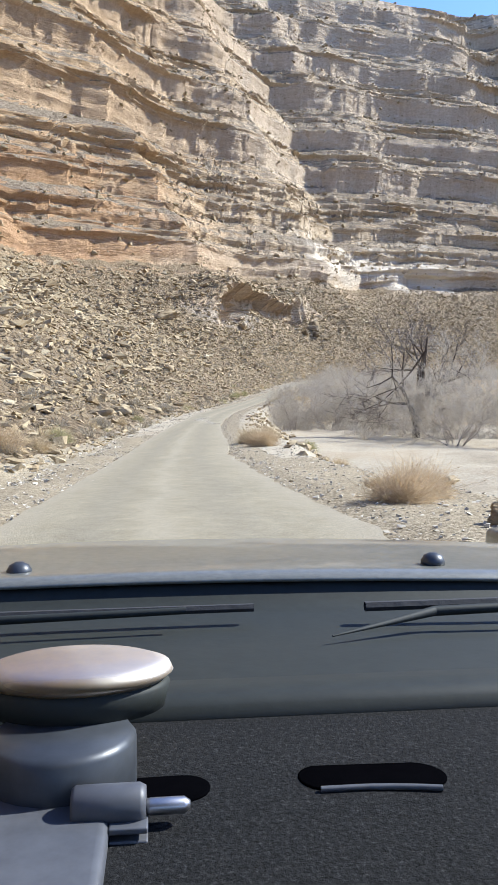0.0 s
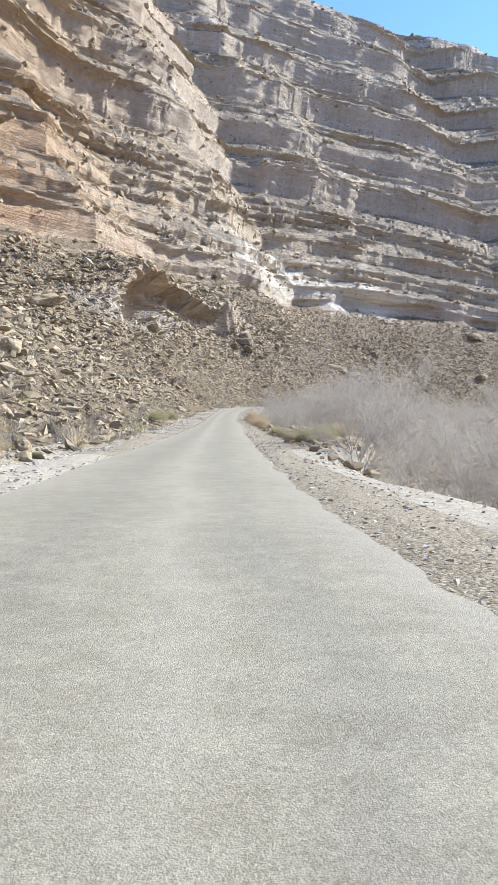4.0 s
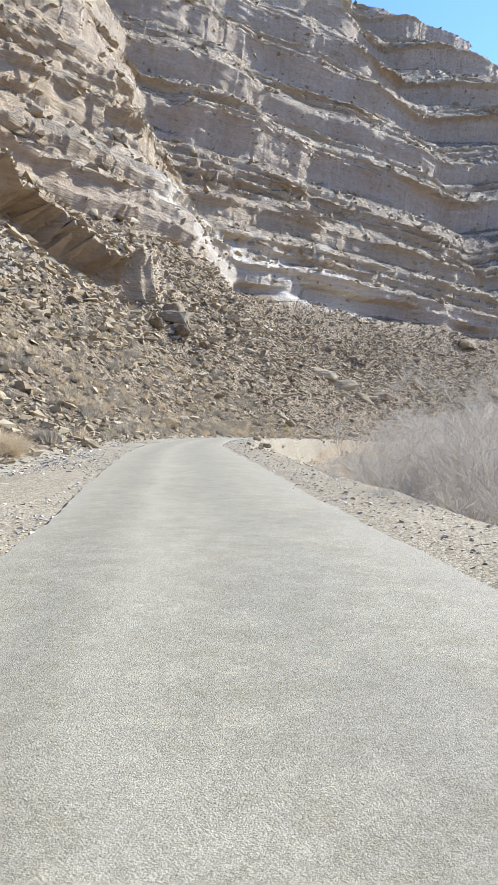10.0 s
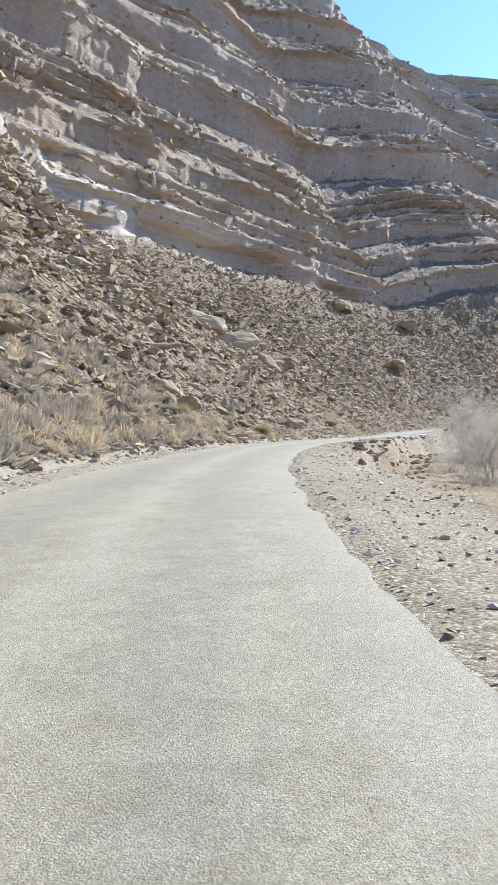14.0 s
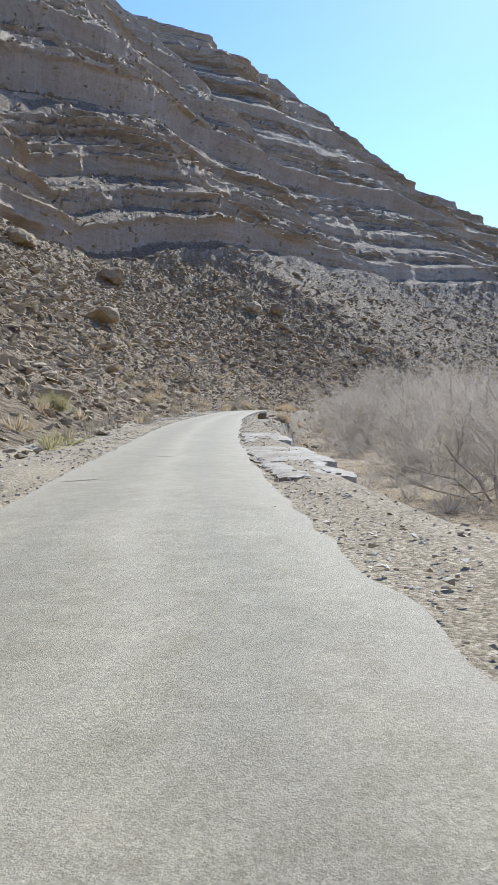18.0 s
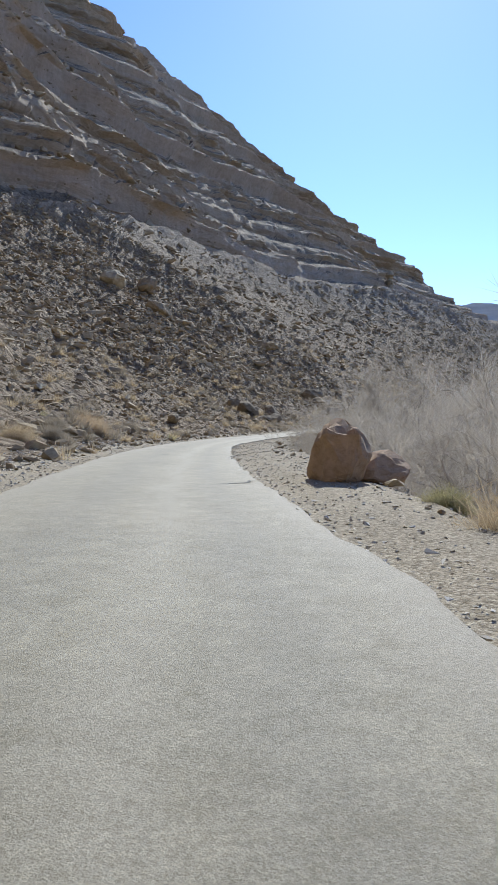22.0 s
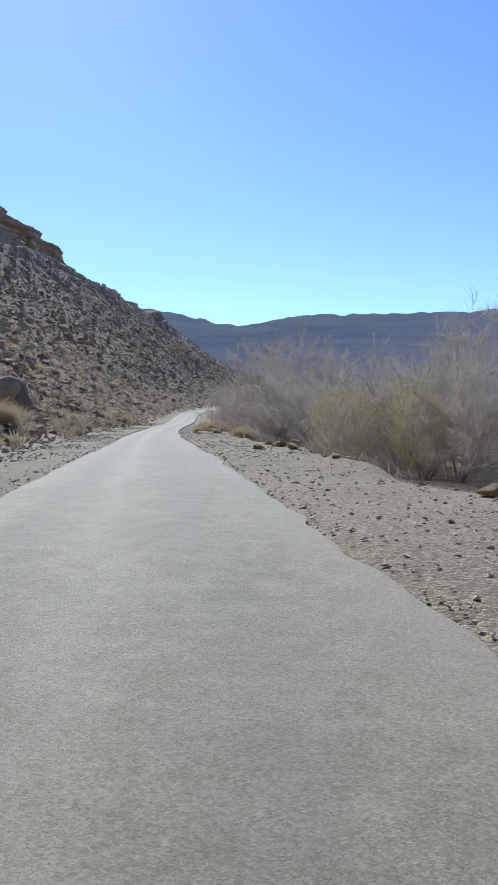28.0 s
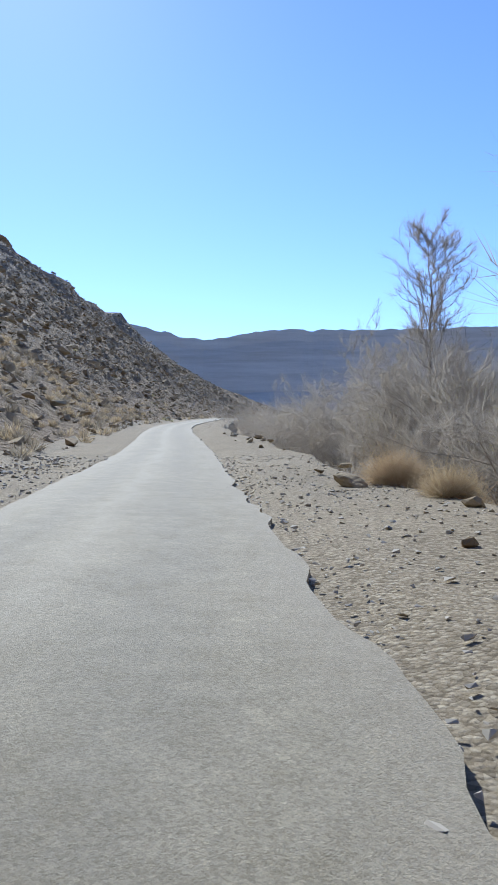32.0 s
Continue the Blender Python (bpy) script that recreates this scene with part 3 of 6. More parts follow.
def build_ground():
    s = np.r_[np.arange(-64, 0, 3.0), np.arange(0, 680, 1.0), np.arange(680, 1420, 3.7)]
    dr = np.r_[95, 80, 66, 55, np.arange(46, 20, -2.2), np.arange(20, 9, -1.0), np.arange(9, 2.3, -0.42)]
    mid = np.array([-2.1, -1.0, 0.0, 0.6, 1.0])
    u = np.r_[np.linspace(0, 0.3, 46)[1:], np.linspace(0.3, 1, 150)[1:], np.linspace(1, 2, 390)[1:], np.linspace(2, 3, 16)[1:] ** 1]
    sg = s[:, None]
    zr = right_side(sg, dr[None, :])
    dl, zl, solid, fresh, red = left_section(sg, u[None, :])
    # left verge between road edge and the scree's foot
    verge = np.array([1.3, 1.7, 2.1, 2.5, 2.9, 3.3, 3.7])
    zv = 0.06 * rough_noise(sg / 3.4, verge[None, :] / 1.5, 2, 111) * np.clip((verge[None, :] - edge_left(sg) - 0.15) / 0.6, 0, 1)
    zv = zv - 0.03 * (verge[None, :] < edge_left(sg) + 0.1)
    D = np.concatenate([np.broadcast_to(-dr, zr.shape), np.broadcast_to(mid, (len(s), 5)), np.broadcast_to(verge, zv.shape), dl], 1)
    Z = np.concatenate([zr, np.full((len(s), 5), -0.05), zv, zl], 1)
    x, y, z, lx, ly = on_line(s)
    P = np.stack([x[:, None] + lx[:, None] * D, y[:, None] + ly[:, None] * D, z[:, None] + Z], -1)
    fm = np.zeros((len(s) - 1, D.shape[1] - 1))
    c0 = int(np.argmax(dr < 6.0))
    fm[:, c0:len(dr) + 5 + 7 + 4] = 1
    fm[:, :c0] = np.where(s[:-1, None] + 14 * rough_noise(s[:-1, None] / 9, dr[None, :c0] / 7, 3, 115) < 118, 2, 3)
    pale = (s[:-1] > 24) & (s[:-1] < 118)        # the sandy terrace comes up to the road here
    c1 = int(np.argmax(dr < 3.9))
    fm[np.ix_(pale, range(c0, c1))] = 2
    bare = (s[:-1] > 118) & (s[:-1] < 186)       # brown earth of the stony bench
    fm[np.ix_(bare, range(c0, int(np.argmax(dr < 4.1))))] = 3
    washed = (s[:-1] > 52) & (s[:-1] < 112)
    fm[np.ix_(washed, range(len(dr) + 5, len(dr) + 5 + 7))] = 2
    ob = sheet("ground", P, [ROCK, GRAVEL, SAND, EARTH], fm)
    before = np.zeros((len(s), D.shape[1] - dl.shape[1]))
    wall = np.clip((u[None, :] - 0.97) / 0.03, 0.12, 1) + 0 * sg
    wall = np.maximum(wall, ((u[None, :] > 0.6) & (sg > 292) & (sg < 370)) * 1.0)      # bedrock of the cliffs and of the outcrop with the cave
    for name, values in (("wall", wall), ("solid", solid), ("pale", fresh), ("red", red)):
        full = np.concatenate([before, np.broadcast_to(values, dl.shape)], 1)
        ob.data.attributes.new(name, "FLOAT", "POINT").data.foreach_set("value", full.reshape(-1).astype(np.float32))
    tagged(ob, "rocky canyon ground with scree slope and layered limestone cliffs", "canyon ground", kind="structure")


def build_road():
    s = np.r_[np.arange(-64, 0, 0.7), np.arange(0, 700, 0.28), np.arange(700, 900, 0.7)]
    c = np.r_[-1.0, -1.0, np.linspace(-0.95, 0.95, 11), 1.0, 1.0]
    left = edge_left(s) + 0.07 * rough_noise(s / 14.0, 0 * s, 2, 121) + 0.045 * rough_noise(s / 1.3, 0 * s, 3, 122)
    right = edge_right(s) + 0.08 * rough_noise(s / 14.0, 0 * s, 2, 131) + 0.05 * rough_noise(s / 1.3, 0 * s, 3, 132) + 0.06 * smooth_noise(s / 0.6, 0 * s, 133)
    D = np.where(c[None, :] < 0, c[None, :] * right[:, None], c[None, :] * left[:, None])
    x, y, z, lx, ly = on_line(s)
    Z = 0.062 - 0.03 * np.abs(c[None, :]) ** 2 + 0.008 * rough_noise(s[:, None] / 2.5, D / 1.2, 2, 141)
    Z[:, (0, -1)] = -0.03
    P = np.stack([x[:, None] + lx[:, None] * D, y[:, None] + ly[:, None] * D, z[:, None] + Z], -1)
    ob = sheet("road", P, [ROAD])
    ob.data.attributes.new("across", "FLOAT", "POINT").data.foreach_set("value", np.broadcast_to(c, D.shape).reshape(-1).astype(np.float32))
    tagged(ob, "narrow pale dusty asphalt road with crumbling edges", "road", kind="structure")


build_ground()
build_road()

# far flat and mesa
bm = bmesh.new()
bmesh.ops.create_grid(bm, x_segments=40, y_segments=40, size=4500)
for v in bm.verts:
    v.co.z = -9.0 + 2.0 * noise.noise(v.co * 0.004)
me = bpy.data.meshes.new("ground_far")
bm.to_mesh(me)
bm.free()
me.materials.append(ROCK)
tagged(new("ground_far", me), "stony valley floor running to the horizon", "ground", kind="structure")


def build_mesa():
    """The long flat-topped ridge that closes the valley."""
    a = np.linspace(radians(20), radians(160), 420)       # bearing, clockwise from +y
    prof = np.array(((-900, -10), (-420, 60), (-260, 130), (-222, 180), (-200, 208), (-180, 232), (-158, 262), (-130, 292), (-112, 324), (-108, 330), (-60, 326), (600, 240)), float)
    deg = np.degrees(a)
    top = np.interp(deg, (20, 74, 79, 83.5, 86.5, 88, 90.0, 92.5, 96, 120, 160), (0.85, 0.87, 0.9, 0.84, 0.745, 0.725, 0.775, 0.81, 0.815, 0.81, 0.85))
    top = top + 0.012 * rough_noise(deg * 1.3, 0 * deg, 4, 151)
    k = np.linspace(0, len(prof) - 1, 6 * (len(prof) - 1) + 1)
    r, zz = np.interp(k, range(len(prof)), prof[:, 0]), np.interp(k, range(len(prof)), prof[:, 1])
    t = k / k[-1]
    R = 2600 + r[None, :] + 26 * rough_noise(deg[:, None] * 0.18, t[None, :] * 1.2, 2, 161) * np.clip(1 - t[None, :], 0.15, 1)
    Zm = zz[None, :] * 1.2 * top[:, None]
    cx, cy = 260.0, 450.0
    P = np.stack([cx + R * np.sin(a)[:, None], cy + R * np.cos(a)[:, None], Zm - 3], -1)
    ob = sheet("mesa", P, [FAR_ROCK])
    tagged(ob, "distant flat-topped layered rock ridge closing the valley", "mesa", kind="structure")


build_mesa()


# ---- materials of stones and plants ----
def mat_stone(name="limestone_block", tint=(1.0, 1.0, 1.0)):
    """Limestone blocks: each stone its own tint, with grain and pale weathered faces."""
    m, nt, b = material(name)
    p = place_node(nt)
    geo = nt.nodes.new("ShaderNodeNewGeometry")
    info = nt.nodes.new("ShaderNodeObjectInfo")
    each = maths(nt, "FRACT", maths(nt, "ADD", geo.outputs["Random Per Island"], info.outputs["Random"]))
    c = ramp(nt, each, [(0.0, (0.328, 0.253, 0.153)), (0.3, (0.429, 0.348, 0.221)), (0.62, (0.47, 0.389, 0.253)), (0.85, (0.409, 0.325, 0.201)), (1.0, (0.563, 0.491, 0.345))])
    c = mix(nt, c, ramp(nt, noise_node(nt, p, 2.2, 6, 0.7), [(0.3, (0.512, 0.43, 0.33)), (0.7, (1, 0.98, 0.94))]), 0.6, "MULTIPLY")
    c = mix(nt, c, ramp(nt, noise_node(nt, stretched(nt, p, 1, 1, 2.5), 5.0, 7, 0.75), [(0.32, (0.617, 0.572, 0.518)), (0.5, (0.946, 0.951, 0.95)), (0.66, (1.12, 1.1, 1.06))]), 0.8, "MULTIPLY")
    c = mix(nt, c, tint, 1.0, "MULTIPLY")
    nt.links.new(c, b.inputs["Base Color"])
    rough_of(b, 0.92, 0.15)
    bump(nt, b, noise_node(nt, p, 6.0, 8, 0.75), 0.05, 0.8)
    return m


def mat_plain(name, a, c, scale=6.0, rough=0.85, thin=0.0):
    """Two tints mixed by grain and by the piece's own chance."""
    m, nt, b = material(name)
    p = place_node(nt)
    geo = nt.nodes.new("ShaderNodeNewGeometry")
    info = nt.nodes.new("ShaderNodeObjectInfo")
    f = maths(nt, "FRACT", maths(nt, "ADD", maths(nt, "MULTIPLY", geo.outputs["Random Per Island"], 0.8), maths(nt, "ADD", info.outputs["Random"], maths(nt, "MULTIPLY", noise_node(nt, p, scale, 4, 0.6), 0.3))))
    f2 = ramp(nt, f, [(0.0, a), (0.5, tuple(0.5 * (x + y) for x, y in zip(a, c))), (1.0, c)])
    nt.links.new(f2, b.inputs["Base Color"])
    rough_of(b, rough, 0.2)
    if thin:          # light passes through dry blades and leaves
        tl = nt.nodes.new("ShaderNodeBsdfTranslucent")
        nt.links.new(f2, tl.inputs["Color"])
        ms = nt.nodes.new("ShaderNodeMixShader")
        ms.inputs[0].default_value = thin
        nt.links.new(b.outputs[0], ms.inputs[1])
        nt.links.new(tl.outputs[0], ms.inputs[2])
        nt.links.new(ms.outputs[0], nt.nodes["Material Output"].inputs[0])
    return m


STONE = mat_stone()
STRAW = mat_plain("dry_straw", (0.42, 0.32, 0.19), (0.64, 0.53, 0.35), thin=0.4)
RUST = mat_plain("rust_brown_dry_twigs", (0.42, 0.305, 0.18), (0.62, 0.5, 0.33), thin=0.4)
OLIVE = mat_plain("olive_scrub", (0.29, 0.265, 0.13), (0.52, 0.46, 0.26), thin=0.4)
GREYSCRUB = mat_plain("grey_scrub", (0.29, 0.245, 0.175), (0.45, 0.39, 0.29), thin=0.35)
BARK = mat_plain("grey_bark", (0.2, 0.175, 0.15), (0.34, 0.3, 0.26), 14.0)
THINBARK = mat_plain("pale_grey_stems", (0.27, 0.235, 0.2), (0.42, 0.37, 0.32), 14.0)
DARKTWIG = mat_plain("dark_bare_twigs", (0.15, 0.125, 0.1), (0.32, 0.275, 0.23), 3.0)
DARKBARK = mat_plain("dark_bark", (0.055, 0.042, 0.032), (0.12, 0.095, 0.075), 14.0)
TWIG = mat_plain("bare_grey_twigs", (0.34, 0.3, 0.245), (0.52, 0.47, 0.39), 3.0, thin=0.5)
LEAF = mat_plain("young_yellow_green_leaves", (0.27, 0.255, 0.09), (0.5, 0.45, 0.19), 3.0, 0.6, thin=0.45)


def mat_concrete():
    """Weathered concrete: pale, stained with earth, pitted."""
    m, nt, b = material("weathered_concrete")
    p = place_node(nt)
    c = ramp(nt, noise_node(nt, p, 0.9, 6, 0.7), [(0.32, (0.27, 0.225, 0.165)), (0.5, (0.4, 0.36, 0.29)), (0.68, (0.48, 0.44, 0.365))])
    c = mix(nt, c, ramp(nt, noise_node(nt, p, 14.0, 7, 0.8), [(0.36, (0.55, 0.5, 0.44)), (0.58, (1, 1, 1))]), 0.6, "MULTIPLY")
    nt.links.new(c, b.inputs["Base Color"])
    rough_of(b, 0.93, 0.15)
    bump(nt, b, noise_node(nt, p, 9.0, 8, 0.8), 0.03, 0.7)
    return m


CONCRETE = mat_concrete()


def mat_tar():
    m, nt, b = material("exposed_dark_tar")
    p = place_node(nt)
    c = ramp(nt, noise_node(nt, p, 24.0, 7, 0.85), [(0.35, (0.09, 0.083, 0.07)), (0.5, (0.18, 0.165, 0.135)), (0.65, (0.3, 0.275, 0.22))])
    nt.links.new(c, b.inputs["Base Color"])
    rough_of(b, 0.95, 0.1)
    bump(nt, b, noise_node(nt, p, 24.0, 7, 0.85), 0.03, 0.8)
    return m


TAR = mat_tar()
GREYSTONE = mat_plain("pale_grey_gravel_stones", (0.35, 0.305, 0.235), (0.58, 0.525, 0.42), 9.0, 0.92)
# darker limestone: tone of dark blocks, and shadow painted onto the lip slabs
DARKSTONE = mat_stone("dark_limestone_and_shade", (0.66, 0.65, 0.66))
REDSTONE = mat_stone("reddish_limestone", (1.05, 0.93, 0.95))


# ---- building blocks ----
def mesh_from(name, verts, faces, mat, smooth=False):
    """A mesh from arrays; faces of one size."""
    verts, faces = np.asarray(verts, np.float32), np.asarray(faces, np.int32)
    n = faces.shape[1]
    me = bpy.data.meshes.new(name)
    me.vertices.add(len(verts))
    me.vertices.foreach_set("co", verts.reshape(-1))
    me.loops.add(faces.size)
    me.loops.foreach_set("vertex_index", faces.reshape(-1))
    me.polygons.add(len(faces))
    me.polygons.foreach_set("loop_start", np.arange(0, faces.size, n, dtype=np.int32))
    me.polygons.foreach_set("loop_total", np.full(len(faces), n, dtype=np.int32))
    me.polygons.foreach_set("use_smooth", np.full(len(faces), smooth))
    me.materials.append(mat)
    me.update(calc_edges=True)
    return me


def part(name, me, parent, label=""):
    ob = new(name, me)
    ob.parent = parent
    return tagged(ob, label)


def thing(name, at, turn=0.0, size=1.0):
    e = new(name)
    e.empty_display_size = 0.2
    e.matrix_world = Matrix.LocRotScale(at, Euler((0, 0, turn)), Vector((size,) * 3))
    return e


def rock_proto(rng, points=13, flat=0.75, floor=-1.0):
    """An angular block: the hull of a few points."""
    bm = bmesh.new()
    pts = rng.normal(size=(points, 3))
    pts /= np.abs(pts).max(1)[:, None] ** 0.35 * np.linalg.norm(pts, axis=1)[:, None] ** 0.65
    pts *= rng.uniform(0.75, 1.0, (points, 1)) * np.array((0.62, 0.46, 0.46 * flat))
    pts[:, 2] = np.maximum(pts[:, 2], floor)
    for p in pts:
        bm.verts.new(p)
    bmesh.ops.convex_hull(bm, input=bm.verts)
    bmesh.ops.delete(bm, geom=[v for v in bm.verts if not v.link_faces], context="VERTS")
    bmesh.ops.triangulate(bm, faces=bm.faces)
    bm.verts.index_update()
    v = np.array([x.co for x in bm.verts])
    f = np.array([[x.index for x in q.verts] for q in bm.faces])
    bm.free()
    return v, f


def turns(rng, n, tilt, yaw=None):
    """n turn matrices: any yaw or those given, tilt up to so many radians."""
    a, b, c = rng.uniform(0, 2 * np.pi, n) if yaw is None else yaw, rng.uniform(-tilt, tilt, n), rng.uniform(-tilt, tilt, n)
    z, o = np.zeros(n), np.ones(n)
    rz = np.stack([np.cos(a), -np.sin(a), z, np.sin(a), np.cos(a), z, z, z, o], -1).reshape(-1, 3, 3)
    ry = np.stack([np.cos(b), z, np.sin(b), z, o, z, -np.sin(b), z, np.cos(b)], -1).reshape(-1, 3, 3)
    rx = np.stack([o, z, z, z, np.cos(c), -np.sin(c), z, np.sin(c), np.cos(c)], -1).reshape(-1, 3, 3)
    return rz @ ry @ rx


def strew(name, protos, places, sizes, mat, rng, label, category, tilt=0.5, sink=0.12, yaw=None):
    """Countless small pieces as one mesh."""
    which = rng.integers(0, len(protos), len(places))
    V, F, base = [], [], 0
    for k, (v, f) in enumerate(protos):
        i = np.nonzero(which == k)[0]
        if not len(i):
            continue
        P = np.einsum("nij,vj->nvi", turns(rng, len(i), tilt, None if yaw is None else yaw[i]), v) * sizes[i][:, None, None]
        P = P + places[i][:, None, :] + np.array((0, 0, 1.0)) * (sizes[i] * (0.3 - sink))[:, None, None]
        V.append(P.reshape(-1, 3))
        F.append((f[None] + (np.arange(len(i)) * len(v))[:, None, None]).reshape(-1, 3) + base)
        base += len(i) * len(v)
    ob = new(name, mesh_from(name, np.concatenate(V), np.concatenate(F), mat))
    return tagged(ob, label, category, kind="stuff")


def world_of(s, d, h):
    x, y, z, lx, ly = on_line(s)
    return np.stack([x + lx * d, y + ly * d, z + h], -1)


# ---- stones of the scree, the benches and the verges ----
def build_stones():
    rng = np.random.default_rng(5)
    protos = [rock_proto(rng, 9, 0.95, -0.16) for _ in range(11)] + [rock_proto(rng, 9, 0.6, -0.1) for _ in range(3)]
    chunks = [rock_proto(rng, 16, 0.9, -0.2) for _ in range(8)] + [rock_proto(rng, 15, 0.6, -0.12) for _ in range(3)]
    chips = [rock_proto(rng, 7, 0.9, -0.08) for _ in range(10)]
    n = 128000
    s = np.concatenate([rng.uniform(0, 690, n - 16000), rng.uniform(690, 1300, 16000)])
    u = rng.uniform(0, 1, n) ** 0.85
    clump = rough_noise(s / 16, u * 7, 3, 301)
    keep = rng.uniform(-1.9, 0.5, n) < clump + np.interp(s, (540, 620), (0.0, 0.2))
    s, u = s[keep], u[keep]
    d, h = left_side(s, u)
    size = np.clip(np.exp(rng.normal(-0.28, 0.5, len(s))), 0.25, 2.8) * np.where(s > 690, 1.5, 1.0) * np.interp(d, (4, 9, 16, 40), (0.3, 0.46, 0.66, 1.05)) * np.interp(s, (350, 430), (1.0, 0.82))
    long = [(v * np.array((1.35, 0.85, 1.0)), f) for v, f in protos]
    lie = -np.interp(s, RUN, HEADS) + 0.75 + rng.normal(0, 0.55, len(s))
    strew("scree_stones", long, world_of(s, d, h), size, STONE, rng, "tumbled angular limestone rocks covering the scree slope", "rocks", 0.45, 0.14, lie)
    # blocks on the ledges of the cliffs
    n = 8000
    s, u = rng.uniform(200, 800, n), rng.uniform(1.02, 1.95, n)
    d, h = left_side(s, u)
    strew("ledge_blocks", protos, world_of(s, d, h), np.clip(np.exp(rng.normal(0.4, 0.5, n)), 0.7, 4.5), STONE, rng, "fallen blocks lying on the ledges of the cliff", "rocks", 0.4, 0.1)
    # verges
    n = 62000
    s = rng.uniform(0, 690, n)
    left = rng.uniform(0, 1, n) < 0.45
    d = np.where(left, edge_left(s) + 0.1 + 2.6 * rng.uniform(0, 1, n) ** 0.9, -(edge_right(s) + 0.15 + 3.4 * rng.uniform(0, 1, n) ** 1.1))
    dd, hh = left_side(s, np.clip((np.maximum(d - FOOT_L, 0) / 88 / np.interp(s, *zip(*KT))) ** (1 / 1.35), 0, 1))
    h = np.where(d > FOOT_L, hh, 0)
    h = np.where(d < -2.4, right_side(s, np.abs(d)), h)
    size = np.clip(np.exp(rng.normal(-3.0, 0.4, n)), 0.028, 0.12) * np.where(left, np.interp(d - edge_left(s), (0.3, 1.6), (1.0, 1.9)), np.interp(-d - edge_right(s), (0.3, 1.6), (1.0, 1.1)))
    strew("verge_gravel", chips, world_of(s, d, h), size, GREYSTONE, rng, "loose pale stones along the road's verges", "gravel", 0.12, 0.3)
    # crumbs along the broken edges of the asphalt
    n = 16000
    s = rng.uniform(0, 690, n)
    d = np.where(rng.uniform(0, 1, n) < 0.5, 1, -1) * 1.0
    d = np.where(d > 0, edge_left(s), -edge_right(s)) + d * (0.05 + rng.normal(0, 0.17, n))
    strew("edge_crumbs", chips, world_of(s, d, 0.0 * s), np.clip(np.exp(rng.normal(-3.1, 0.45, n)), 0.02, 0.11), GREYSTONE, rng, "crumbs of stone along the broken edge of the asphalt", "gravel", 0.12, 0.22)
    # riprap of the bank's lip
    n = 3800
    s = rng.uniform(0, 720, n)
    d = bank_edge(s) + rng.normal(1.4, 1.1, n)
    keep = (d > 3.4) & (rough_noise(s / 11, 0 * s, 2, 305) > rng.uniform(-0.9, 0.6, n))
    s, d = s[keep], d[keep]
    strew("bank_rocks", chunks, world_of(s, -d, right_side(s, d)), np.clip(np.exp(rng.normal(-1.25, 0.45, len(s))), 0.12, 0.55) * np.clip((d - 2.9) / 1.6, 0.4, 1.0), STONE, rng, "broken rocks tipped along the lip of the river bank", "rocks", 0.35, 0.16)
    # stones of the bare bench
    n = 1500
    s, d = rng.uniform(119, 188, n), rng.uniform(4.1, 12.5, n)
    strew("bench_stones", chunks, world_of(s, -d, right_side(s, d)), np.clip(np.exp(rng.normal(-2.0, 0.55, n)), 0.05, 0.5), STONE, rng, "brown stones scattered over the bare earth bench", "rocks", 0.35, 0.16)
    # slabs heaped along the bank where the road leaves the long bend
    n = 900
    s, d = rng.uniform(538, 586, n), 5.9 + rng.normal(0, 0.75, n)
    plates = [rock_proto(rng, 11, 0.42, -0.1) for _ in range(6)]
    strew("heaped_slabs", plates, world_of(s, -d, right_side(s, d)), np.clip(np.exp(rng.normal(-1.3, 0.45, n)), 0.1, 0.65), STONE, rng, "broken limestone slabs heaped along the bank", "rocks", 0.45, 0.1)
    return chunks


PROTOS = build_stones()


def boulder_mesh(seed, points=26, flat=0.8):
    """A worn block with chipped corners."""
    rng = np.random.default_rng(seed)
    v, f = rock_proto(rng, points, flat)
    bm = bmesh.new()
    vs = [bm.verts.new(p) for p in v]
    for q in f:
        bm.faces.new([vs[i] for i in q])
    bmesh.ops.bevel(bm, geom=list(bm.edges), offset=0.02, segments=1, affect="EDGES")
    bmesh.ops.triangulate(bm, faces=bm.faces)
    for longest in (0.3, 0.15):
        bmesh.ops.subdivide_edges(bm, edges=[e for e in bm.edges if e.calc_length() > longest], cuts=1)
        bmesh.ops.triangulate(bm, faces=bm.faces)
    bmesh.ops.smooth_vert(bm, verts=bm.verts, factor=0.2, use_axis_x=True, use_axis_y=True, use_axis_z=True)
    bm.normal_update()
    off = Vector((seed * 3.1, 0, 0))
    for x in bm.verts:
        x.co += x.normal * (0.04 * noise.noise(x.co * 7 + off) + 0.016 * noise.noise(x.co * 17 + off) + 0.1 * noise.noise(x.co * 2.4 + off))
    low = min(x.co.z for x in bm.verts)
    for x in bm.verts:
        x.co.z -= low + 0.06
    me = bpy.data.meshes.new("boulder")
    bm.to_mesh(me)
    bm.free()
    me.materials.append(STONE)
    return me


BOULDERS = [boulder_mesh(k, 24, 0.85) for k in range(7)] + [boulder_mesh(20 + k, 20, 0.5) for k in range(4)]


DARK_BOULDERS, RED_BOULDERS = [me.copy() for me in BOULDERS], [me.copy() for me in BOULDERS]
for _dark, _red in zip(DARK_BOULDERS, RED_BOULDERS):
    _dark.materials[0], _red.materials[0] = DARKSTONE, REDSTONE


